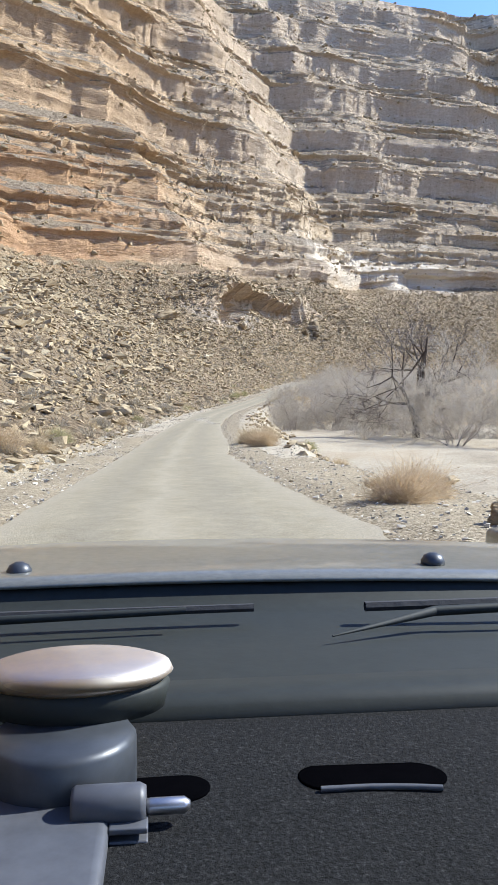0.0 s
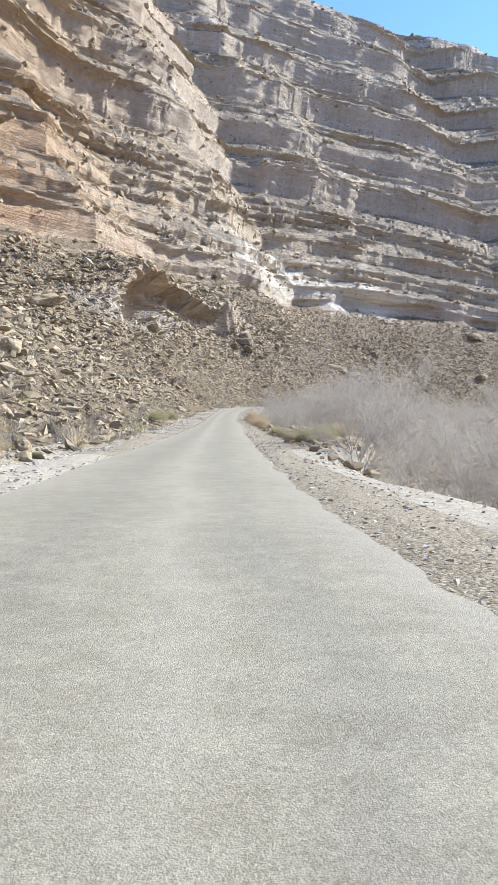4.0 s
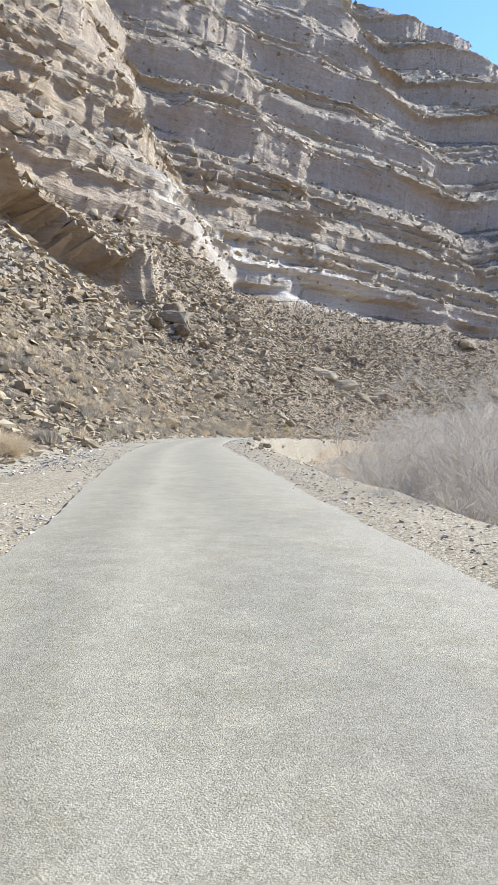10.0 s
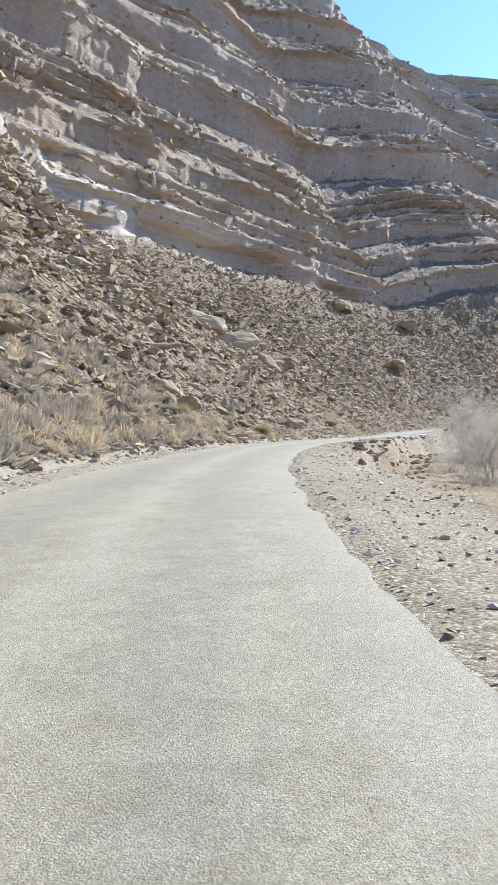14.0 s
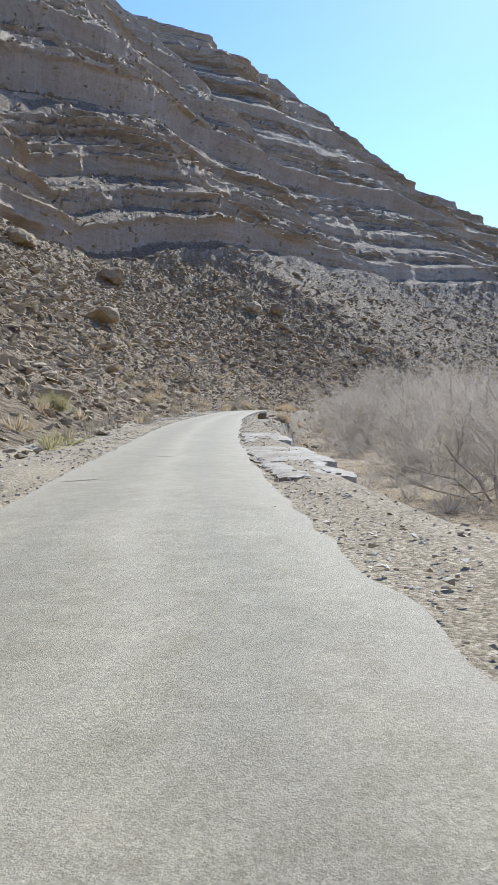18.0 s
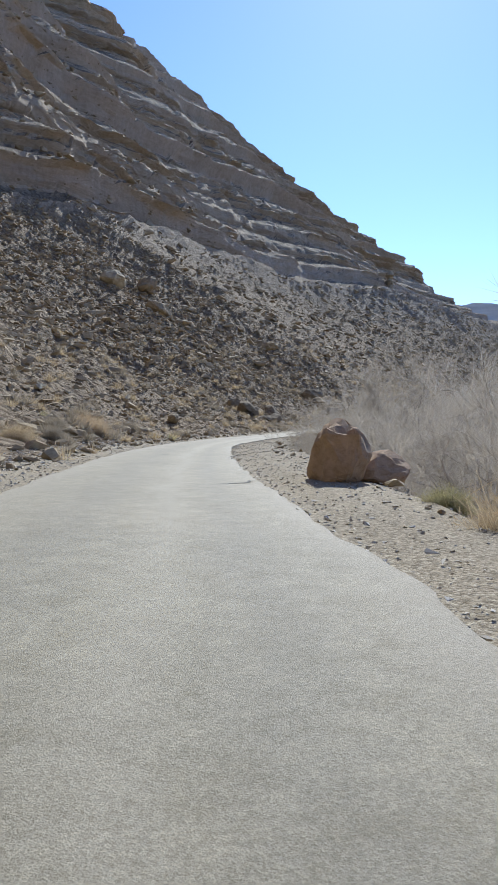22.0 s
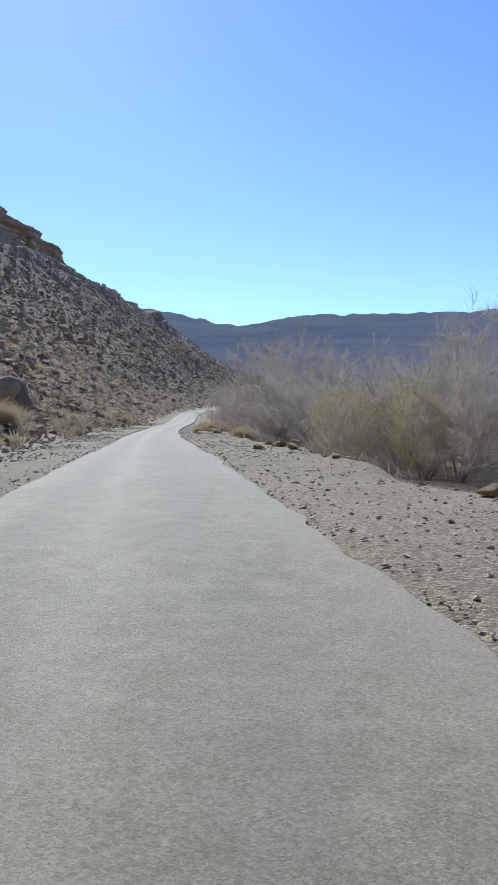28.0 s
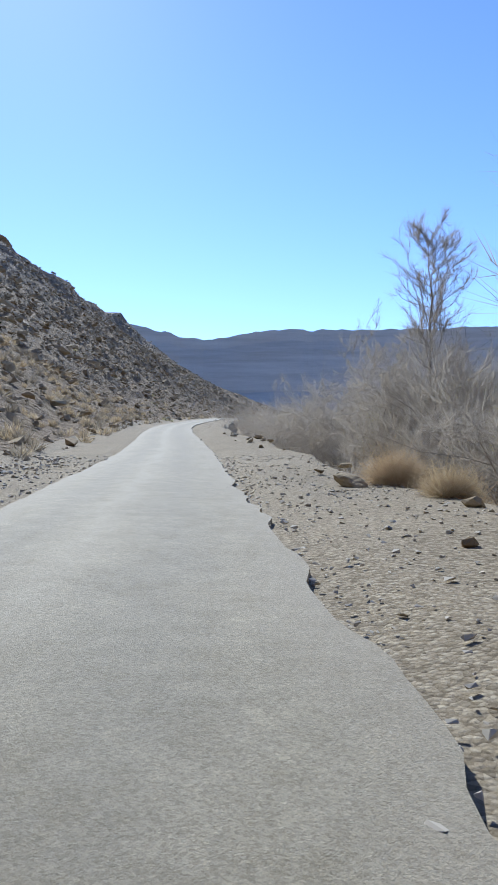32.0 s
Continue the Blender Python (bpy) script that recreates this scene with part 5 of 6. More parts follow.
for k, (kind, s, d, size) in enumerate((
        ("rust", 10.4, -3.3, 0.8), ("rust", 11.4, -3.9, 0.75), ("straw", 7.5, -4.4, 0.8), ("straw", 37.6, -3.5, 1.5), ("rust", 34.6, -3.8, 1.15), ("olive", 41, -6.6, 1.0), ("straw", 38.8, -4.4, 1.3), ("straw", 26, -5.6, 0.9), ("olive", 37, 5.6, 1.2),
        ("straw", 31, 5.3, 1.2), ("rust", 27, 5.7, 1.3), ("olive", 68.6, 5.3, 0.9), ("grey", 55, 6.2, 1.2), ("straw", 60, 5.4, 1.0), ("grey", 91, 5.6, 2.0), ("grey", 93, 6.4, 1.8), ("olive", 104, 5.1, 0.8), ("straw", 109, 5.2, 0.9),
        ("olive", 140.6, -4.7, 0.95), ("olive", 153, -4.3, 0.7), ("olive", 157.9, 5.0, 1.5), ("olive", 163, -7.4, 0.8), ("rust", 163.5, -4.6, 1.35), ("rust", 165.6, -4.4, 1.25), ("straw", 167.5, -4.9, 1.3), ("straw", 175, -4.4, 1.1), ("straw", 178, -4.0, 0.8), ("olive", 165.4, 5.4, 1.5),
        ("olive", 168, 5.9, 1.4), ("straw", 173, 5.5, 1.3), ("olive", 181, 5.3, 1.2), ("straw", 184, 5.2, 1.2), ("straw", 218, 5.2, 1.5), ("rust", 222, 5.7, 1.2), ("straw", 240, 5.0, 1.4), ("straw", 243, 5.4, 1.2), ("grey", 250, 5.6, 1.2),
        ("straw", 236, 5.2, 1.7), ("grey", 305, 5.9, 1.5), ("grey", 309, 6.2, 1.3), ("straw", 301, 7.5, 1.6), ("grey", 314, 7.0, 1.4), ("grey", 325.9, 10.2, 1.8), ("straw", 298, 6.4, 1.8), ("grey", 320, 6.4, 1.2), ("grey", 330, 8.0, 1.4),
        ("straw", 344.9, 6.9, 1.8), ("olive", 359.9, 5.7, 1.4), ("straw", 362, 6.2, 1.4), ("olive", 347, 8.2, 1.3), ("grey", 438.5, 15, 2.0), ("straw", 402, 8.5, 1.8), ("straw", 398, 7.0, 1.7), ("olive", 412, 6.6, 1.4), ("straw", 435.2, -4.7, 1.5),
        ("straw", 469.2, -4.2, 1.5), ("rust", 470.4, -4.8, 1.3), ("olive", 471.8, -4.2, 0.7), ("grey", 495.6, 6.5, 1.5), ("grey", 499, 7.2, 1.4), ("straw", 491, 6.8, 1.5), ("rust", 508, 7.6, 1.7), ("rust", 505, 6.4, 1.4), ("grey", 520, 7.0, 1.5),
        ("straw", 446, 7.5, 1.6), ("straw", 569, 10, 1.7), ("straw", 566.8, 5.2, 1.5), ("straw", 570, 5.8, 1.2), ("grey", 581, 6.4, 1.5), ("straw", 590, 7, 1.3), ("grey", 612, 6.2, 1.5), ("rust", 620, 6.8, 1.6), ("straw", 635.5, -3.3, 1.0),
        ("straw", 627.3, -5.4, 1.0), ("rust", 629, -5.8, 0.9), ("rust", 628.1, -8.5, 1.2), ("olive", 668, -6.2, 1.3), ("straw", 664, -4.4, 1.2), ("straw", 660, -4.0, 0.9), ("straw", 649.4, -4.7, 1.25), ("straw", 652, -5.0, 1.1),
        ("straw", 675.4, -5.6, 1.1), ("rust", 677, -6.2, 1.2), ("rust", 679, -5.6, 1.2), ("straw", 674, -6.4, 1.1), ("grey", 641, 6.0, 1.6), ("straw", 645, 6.8, 1.4), ("grey", 655, 6.2, 1.5), ("grey", 668, 6.6, 1.5), ("rust", 679, 5.8, 1.5),
        ("straw", 184, -4.7, 1.7), ("rust", 186.5, -4.5, 1.6), ("straw", 188.5, -5, 1.5), ("rust", 182, -5.4, 1.3), ("straw", 658.5, -4.3, 1.2), ("olive", 653, -4.1, 0.9), ("olive", 174, 4.8, 1.5), ("rust", 650.6, -5.6, 1.3), ("straw", 545, -5.4, 0.9), ("olive", 131, -5.2, 1.1), ("olive", 133, -6.4, 1.3), ("straw", 129, -4.6, 0.9), ("olive", 136, -7.5, 1.2), ("straw", 138.5, -8.5, 1.3), ("olive", 128, -6.2, 1.2), ("olive", 134.5, -4.6, 0.8), ("rust", 142, -9.5, 1.3), ("olive", 126.5, -5.0, 1.0), ("olive", 147, -8.5, 1.1), ("straw", 449.5, -4.1, 1.0), ("rust", 452.5, -4.2, 1.0), ("straw", 456, -4.3, 1.2), ("rust", 459.5, -4.2, 1.1), ("straw", 463, -4.4, 1.3), ("straw", 466.2, -4.1, 1.1),  ("straw", 578, -6.8, 1.1), ("olive", 640, -3.8, 0.8))):
    tuft(kind, s, d, size, k)


def grow(rng, p, way, length, radius, depth, out, spread=0.6, lift=0.15, kids=(3, 5), steps=4):
    """A branch that wanders and forks: rows of start, end, radii, depth."""
    step = length / steps
    joints = [(p, radius)]
    for i in range(steps):
        way = way + rng.normal(0, 0.22, 3) + np.array((0, 0, lift * 0.25))
        way = way / np.linalg.norm(way)
        q = p + way * step
        r = radius * (1 - 0.62 * (i + 1) / steps)
        out.append((p, q, joints[-1][1], r, depth))
        joints.append((q, r))
        p = q
    if depth <= 0:
        return
    for _ in range(int(rng.integers(kids[0], kids[1] + 1))):
        i = int(rng.integers(max(1, steps // 3), steps + 1))
        q, r = joints[i]
        w = way + rng.normal(0, spread, 3) + np.array((0, 0, lift))
        w = w / np.linalg.norm(w)
        grow(rng, q, w, length * rng.uniform(0.45, 0.72), max(r * 0.75, 0.003), depth - 1, out, spread, lift, kids, max(2, steps - 1))


def tubes(rows, sides):
    """Tapered prisms along the rows."""
    a = np.array([r[0] for r in rows])
    b = np.array([r[1] for r in rows])
    ra, rb = np.array([r[2] for r in rows]), np.array([r[3] for r in rows])
    way = b - a
    way /= np.linalg.norm(way, axis=1)[:, None]
    ref = np.where(np.abs(way[:, 2:3]) > 0.9, np.array((1.0, 0, 0)), np.array((0, 0, 1.0)))
    e1 = np.cross(way, ref)
    e1 /= np.linalg.norm(e1, axis=1)[:, None]
    e2 = np.cross(way, e1)
    ang = np.arange(sides) * 2 * np.pi / sides
    ring = e1[:, None, :] * np.cos(ang)[None, :, None] + e2[:, None, :] * np.sin(ang)[None, :, None]
    V = np.concatenate([a[:, None] + ring * ra[:, None, None], b[:, None] + ring * rb[:, None, None]], 1)
    k = np.arange(sides)
    f = np.stack([k, (k + 1) % sides, sides + (k + 1) % sides, sides + k], -1)
    F = f[None] + (np.arange(len(rows)) * 2 * sides)[:, None, None]
    return V.reshape(-1, 3), F.reshape(-1, 4)


def bare_plant(seed, stems, high, radius, depth, wide, kids, spread=0.55, lift=0.2, bark=BARK, upright=0.75, spray=2600, fine=0.0105, twig=None, least=0.008, leader=0.0):
    """Meshes of limbs and of twigs for one leafless plant with its foot at the origin."""
    rng = np.random.default_rng(seed)
    rows = []
    for k in range(stems):
        a = rng.uniform(0, 6.28)
        w = np.array((math.cos(a) * (1 - upright), math.sin(a) * (1 - upright), upright)) + rng.normal(0, 0.12, 3)
        foot = np.array((math.cos(a), math.sin(a), 0)) * (wide * (0.12 if stems > 5 else 0.25) * rng.uniform(0, 1) if stems > 1 else 0)
        foot[2] = -0.25
        grow(rng, foot, w / np.linalg.norm(w), high * rng.uniform(0.5, 0.68), radius * rng.uniform(0.7, 1.1), depth, rows, spread, lift, kids)
    if leader:            # one straight trunk with ascending limbs that fill a rounded crown
        p, r, n = np.array((0.0, 0.0, -0.3)), radius * 1.5, 24
        for k in range(n):
            u = (k + 1) / n
            q = p + np.array((rng.normal(0, 0.05), rng.normal(0, 0.05), leader / n))
            r2 = radius * 1.5 * (1 - 0.9 * u)
            rows.append((p, q, r, r2, 4))
            if u > 0.42:
                reach = 3.0 * math.sqrt(max(0.05, 1 - ((u - 0.7) / 0.34) ** 2))
                for _ in range(3):
                    a = rng.uniform(0, 6.28)
                    w = np.array((math.cos(a), math.sin(a), rng.uniform(0.5, 1.0)))
                    grow(rng, q, w / np.linalg.norm(w), reach * rng.uniform(0.55, 0.8), max(r2 * 0.5, 0.018), 2, rows, spread, lift, kids)
            p, r = q, r2
    limbs = [r for r in rows if r[4] >= 2]
    twigs = [r for r in rows if r[4] < 2]
    V, F = tubes([(a, b, max(ra, least), max(rb, least * 0.7), k) for a, b, ra, rb, k in twigs], 3)
    # sprays of the finest twigs, as slivers
    ends = np.array([(r[0], r[1]) for r in (rows if stems > 1 else twigs)])
    pick = rng.integers(0, len(ends), spray)
    p = ends[pick, 0] + (ends[pick, 1] - ends[pick, 0]) * rng.uniform(0, 1, (spray, 1))
    way = ends[pick, 1] - ends[pick, 0]
    way = way / np.linalg.norm(way, axis=1)[:, None] + rng.normal(0, 0.55, (spray, 3)) + np.array((0, 0, 0.3))
    way *= (rng.uniform(0.25, 0.8, spray) / np.linalg.norm(way, axis=1))[:, None]
    side = rng.normal(0, 1, (spray, 3))
    side *= (fine / np.linalg.norm(side, axis=1))[:, None]
    S = np.stack([p - side, p + side, p + way], 1).reshape(-1, 3)
    F = np.concatenate([F[:, (0, 1, 2)], F[:, (0, 2, 3)]])
    F2 = np.arange(spray * 3).reshape(-1, 3) + len(V)
    return mesh_from("trunk", *tubes(limbs, 6 if stems == 1 else 4), bark, True), mesh_from("crown", np.concatenate([V, S]), np.concatenate([F, F2]), twig or TWIG)


THICKETS = [bare_plant(200 + k, 8, 5.2, 0.036, 3, 3.6, (3, 4), 0.75, 0.16, THINBARK, 0.6, 8500, 0.0048, least=0.0045) for k in range(5)]
TREES = [bare_plant(310 + k, 3, 9.5, 0.11, 4, 1.2, (2, 4), 0.7, 0.12, BARK, 0.86, 5200) for k in range(3)]
TALL = [bare_plant(330 + k, 3, 10.5, 0.09, 4, 1.4, (3, 4), 0.5, 0.3, THINBARK, 0.95, 20000, 0.005) for k in range(2)]
ROUND = bare_plant(345, 2, 8.0, 0.09, 3, 2.2, (2, 4), 0.55, 0.3, THINBARK, 0.8, 20000, 0.005, leader=12.6)
DARK = bare_plant(324, 1, 9.0, 0.24, 4, 1.0, (4, 6), 1.0, 0.12, DARKBARK, 0.9, 4500, 0.007, DARKTWIG, 0.013)


def plant(name, meshes, s, d, size, label, category, group, turn=None, at=None):
    ob = thing(name, at or ground_at(s, d), s * 2.3 if turn is None else turn, size)
    part("trunk", meshes[0], ob)
    part("crown", meshes[1], ob, "crown of fine bare twigs")
    return tagged(ob, label, category, group)


THICKET_WORDS = "leafless grey-brown thicket shrub on the river bank"
_r = random.Random(23)
for s in np.arange(48, 760, 7.2):
    if 118 < s < 166:
        continue
    for row in range(2):
        d = -(12.5 + 8.5 * row + _r.uniform(-1.5, 3.0))
        if s < 95:
            d -= 6
        if 596 < s < 690:
            d -= 2.5
        if row == 1 and _r.random() < 0.4 or row == 0 and 270 < s < 350:
            continue
        big = float(np.interp(s, (590, 632, 668, 690), (1.0, 1.1, 1.1, 1.0)))
        plant("thicket_shrub", THICKETS[_r.randrange(5)], s + _r.uniform(-3, 3), d, _r.uniform(0.8, 1.75) * (1.2 if row else 1.0) * big, THICKET_WORDS, "shrub", "riverside thicket")
for s, d, size in ((208, -9.6, 1.0), (214, -9.0, 1.15), (222, -9.0, 1.2), (232, -9.0, 1.2), (118, -6.2, 0.9), (124, -7.2, 1.0), (112, -7.6, 0.8), (100, -9.5, 0.7), (104, -10.5, 0.8), (186, -8, 0.8), (194, -9.5, 1.0), (204, -10.5, 1.0), (240, -11.5, 1.1), (247, -12.5, 1.2), (254, -11.5, 1.1), (262, -13, 1.1), (513, -7.2, 0.8), (517, -7.8, 1.0), (521, -7.4, 0.9), (207, -9.3, 0.95), (213, -11, 1.1), (203, -11, 1.0), (92, -8, 0.6), (97, -8.4, 0.8), (103, -8.8, 0.9), (110, -9.2, 1.0), (116, -9.5, 1.0), (187, -7.2, 0.8), (190, -8.2, 0.9), (246, -9.5, 0.9), (250, -10, 1.0), (653, -8, 1.1), (657, -8.6, 1.3), (650, -9.5, 1.2), (662, -9.2, 1.3), (669, -9.4, 1.3), (675, -9.7, 1.2), (681, -9.7, 1.2), (121, -15, 1.0), (126, -18, 1.2), (131, -16, 1.1), (136, -19, 1.2), (141, -17, 1.1), (146, -15, 1.0), (128, -22, 1.4), (139, -23, 1.4), (152, -17, 1.1), (158, -15.5, 1.1), (163, -17, 1.2), (168, -15, 1.1), (514, -8.8, 1.0), (518, -9.8, 1.2), (522, -8.6, 1.1), (526, -10.2, 1.3), (524, -13, 1.4), (530, -8.8, 1.1), (537, -9.5, 1.2), (543, -10.5, 1.2),
                   (655, -11.5, 1.2), (659, -12.5, 1.7), (664, -10.8, 1.5), (668, -13, 1.6), (672, -11.3, 1.5), (677, -13, 1.4), (652, -13.5, 1.4), (560, -11, 1.1), (568, -12, 1.2), (575, -11, 1.2), (583, -12, 1.2), (590, -11.5, 1.1), (696, -12.5, 0.8), (701, -12, 0.6), (706, -13, 1.4), (712, -10, 0.61), (716, -12.5, 1.4), (722, -9, 0.68), (727, -12, 0.95), (735, -8.5, 0.75), (740, -11.5, 0.95), (748, -9.5, 0.88), (757, -8.5, 0.88), (766, -10.5, 1.02), (778, -8.5, 0.95), (790, -10, 1.09), (802, -8.5, 1.02), (695, -15, 1.6), (701, -17.5, 1.8), (709, -17, 1.8), (720, -16, 1.7), (82, -21, 1.1), (88, -18, 1.0), (95, -16, 1.0), (99, -21, 1.2), (106, -18, 1.1), (112, -14, 0.9)):
    plant("thicket_shrub", THICKETS[int(s) % 5], s, d, size, THICKET_WORDS, "shrub", "riverside thicket")
for meshes, s, d, size, label in (
        (DARK, 70, -19.2, 1.6, "dark-trunked spreading bare tree on the sandy terrace"), (TREES[0], 108, -15, 0.95, "slender bare tree rising from the thicket"), (TREES[1], 98, -9.2, 0.62, "small bare tree with dark curved limbs beside the sandy verge"), (TREES[1], 190, -19, 0.9, "slender bare tree rising from the thicket"),
        (TREES[2], 226, -17, 0.8, "slender bare tree rising from the thicket"), (TREES[0], 258, -19, 0.95, "slender bare tree rising from the thicket"), (TREES[1], 452, -15, 0.9, "bare grey tree at the river's edge"),
        (TREES[2], 470, -17, 0.95, "bare grey tree at the river's edge"), (TREES[0], 538, -14, 1.15, "tall bare tree leaning over the bank"), (TALL[1], 534, -12.5, 0.88, "tall bare tree with a spreading crown of twigs"), (TREES[1], 546, -17, 1.05, "tall bare tree leaning over the bank"),
        (TALL[0], 678, -13.5, 0.95, "tall bare tree with a rounded crown of twigs"), (TALL[1], 664, -10.5, 0.82, "bare tree with a rounded crown of curling twigs"), (TALL[0], 671, -12, 0.85, "bare tree with a rounded crown of curling twigs"), (TALL[1], 666, -16.5, 0.95, "tall bare tree with a rounded crown of twigs"), (ROUND, 702, -13.6, 1.0, "tall slender pale-barked bare tree beside the road"),
        (TALL[1], 704, -11.8, 0.7, "slender bare tree rising from the thicket"), (TREES[1], 640, -14, 0.85, "slender bare tree rising from the thicket"), (TREES[2], 585, -18, 0.8, "bare grey tree at the river's edge")):
    plant("bare_tree", meshes, s, d, size, label, "tree", "bare trees along the river")


def leafy(seed):
    rng = np.random.default_rng(seed)
    n = 5200
    p = rng.normal(0, 1, (n, 3))
    p /= np.linalg.norm(p, axis=1)[:, None]
    p *= (rng.uniform(0.45, 1.0, n) ** 0.6)[:, None]
    p *= 1 + 0.35 * np.array([noise.noise(Vector(q * 2.2)) for q in p])[:, None]
    p = p * np.array((1.7, 1.7, 1.9)) + np.array((0, 0, 2.1))
    e1, e2 = rng.normal(0, 1, (n, 3)), rng.normal(0, 1, (n, 3))
    e1 /= np.linalg.norm(e1, axis=1)[:, None]
    e2 = np.cross(e1, e2)
    e2 /= np.linalg.norm(e2, axis=1)[:, None]
    e1, e2 = e1 * 0.045, e2 * 0.018
    V = np.stack([p - e1, p + e2, p + e1, p - e2], 1).reshape(-1, 3)
    return mesh_from("leaves", V, np.arange(n * 4).reshape(-1, 4), LEAF)


LEAVES = [leafy(1), leafy(2)]
for k, (s, d, size) in enumerate(((618, -13.5, 1.2), (626, -15.5, 1.4), (655, -19, 1.2), (440, -19, 1.1), (408, -18, 1.0), (621.5, -10.5, 1.15), (692, -15.5, 1.4), (704, -16.5, 1.5), (716, -15, 1.1), (731, -14, 1.0), (747, -12, 0.95), (697, -20, 1.8))):
    ob = plant("willow_bush", THICKETS[k % 5], s, d, size, "willow bush with sparse young yellow-green leaves", "bush", "willows along the river")
    part("leaves", LEAVES[k % 2], ob, "small yellow-green leaves")


# the nearest stones at the foot of the scree and along the verge, each by itself
_stone = [mesh_from("stone", v, f, STONE) for v, f in PROTOS]
_ground = bpy.data.objects["ground"]
_r = random.Random(77)
for _ in range(290):
    s = _r.uniform(4, 690)
    d = _r.uniform(4.3, 8.5) if _r.random() < 0.75 else -_r.uniform(4.0, 6.0)
    size = _r.uniform(0.25, 0.65) if d > 0 else _r.uniform(0.07, 0.16)
    if d < 0 and s > 655:
        size *= 0.45
    ob = new("stone", _r.choice(_stone))
    ob.parent = _ground
    ob.matrix_world = Matrix.LocRotScale(ground_at(s, d) + Vector((0, 0, 0.03 * size)), Euler((_r.uniform(-0.25, 0.25), _r.uniform(-0.25, 0.25), _r.uniform(0, 6.28))), Vector((size,) * 3))


def rock_pinnacle(s, d, high):
    """A weathered pillar of stacked beds on the crest of the slope."""
    prof = [(0.26, -0.15), (0.27, 0.05), (0.2, 0.2), (0.15, 0.34), (0.19, 0.42), (0.2, 0.52), (0.12, 0.6), (0.13, 0.7), (0.2, 0.78), (0.19, 0.9), (0.08, 1.0)]
    seg = 14
    V = [(r * math.cos(6.283 * k / seg), r * math.sin(6.283 * k / seg), z) for r, z in prof for k in range(seg)]
    V = [Vector(v) * high for v in V]
    V = [v + Vector((v.x, v.y, 0)) * 0.5 * noise.noise(v * (5 / high)) for v in V]
    F = [[i * seg + k, i * seg + (k + 1) % seg, (i + 1) * seg + (k + 1) % seg, (i + 1) * seg + k] for i in range(len(prof) - 1) for k in range(seg)]
    ob = new("rock_pinnacle", mesh_from("rock_pinnacle", V, F, STONE))
    ob.matrix_world = Matrix.Translation(ground_at(s, d))
    tagged(ob, "weathered pillar of layered rock on the slope's crest", "rock pinnacle", "pinnacles on the crest")


rock_pinnacle(1004, 126, 15.0)


# ---- the car that stands at the start of the drive ----
def mat_car(name, colour, rough, metal=0.0, coat=0.0, grain=0.0):
    m, nt, b = material(name)
    p = place_node(nt)
    f = noise_node(nt, p, 60.0, 4, 0.7)
    c = ramp(nt, f, [(0.3, tuple(0.8 * v for v in colour)), (0.7, tuple(1.15 * v for v in colour))])
    nt.links.new(c, b.inputs["Base Color"])
    b.inputs["Roughness"].default_value, b.inputs["Metallic"].default_value, b.inputs["Coat Weight"].default_value = rough, metal, coat
    b.inputs["Coat Roughness"].default_value = 0.06
    if grain:
        bump(nt, b, f, grain, 0.8)
    return m


PAINT = mat_car("dusty_grey_green_paint", (0.19, 0.185, 0.15), 0.38, 0.3, 0.6)
PLASTIC = mat_car("black_trim_plastic", (0.019, 0.022, 0.019), 0.65, grain=0.0003)
PLASTIC.node_tree.nodes["Principled BSDF"].inputs["Specular IOR Level"].default_value = 0.3
FELT_M, FELT_NT, FELT_B = material("charcoal_flecked_felt")
_p = place_node(FELT_NT)
FELT_NT.links.new(ramp(FELT_NT, noise_node(FELT_NT, _p, 420.0, 5, 0.85), [(0.38, (0.006, 0.006, 0.006)), (0.56, (0.019, 0.019, 0.019)), (0.75, (0.075, 0.074, 0.072))]), FELT_B.inputs["Base Color"])
rough_of(FELT_B, 0.95, 0.1)
bump(FELT_NT, FELT_B, noise_node(FELT_NT, _p, 300.0, 4, 0.8), 0.002, 0.8)
# near-black without gloss: the shade inside a vent, put into colour
SLOT_SHADE = mat_car("vent_slot_shade", (0.0015, 0.0015, 0.002), 1.0)
SLOT_SHADE.node_tree.nodes["Principled BSDF"].inputs["Specular IOR Level"].default_value = 0.0
RUBBER = mat_car("tyre_rubber", (0.025, 0.025, 0.026), 0.8, grain=0.002)
STEEL = mat_car("brushed_steel", (0.4, 0.4, 0.42), 0.4, 1.0)
BALL = mat_car("dark_anodised_metal", (0.05, 0.055, 0.062), 0.42, 0.3)
GREY = mat_car("grey_holder_plastic", (0.07, 0.073, 0.082), 0.5)
AMBER = mat_car("amber_suction_pad", (0.2, 0.125, 0.05), 0.5)
AMBER.node_tree.nodes["Principled BSDF"].inputs["Specular IOR Level"].default_value = 0.2
AMBER.node_tree.nodes["Principled BSDF"].inputs["Transmission Weight"].default_value = 0.5
CAR = pose(-0.08, 0.22, 1.30, -3.24, 2.3, 3.4)      # lens height is the origin: x right, y ahead, z up


def shaped(name, bm, mat, parent, label="", bevel=0.0, smooth=True):
    if bevel:
        bmesh.ops.bevel(bm, geom=[e for e in bm.edges if e.calc_face_angle(0) > 0.5], offset=bevel, segments=3, affect="EDGES", profile=0.6)
    me = bpy.data.meshes.new(name)
    for f in bm.faces:
        f.smooth = smooth
    bm.to_mesh(me)
    bm.free()
    me.materials.append(mat)
    return part(name, me, parent, label)


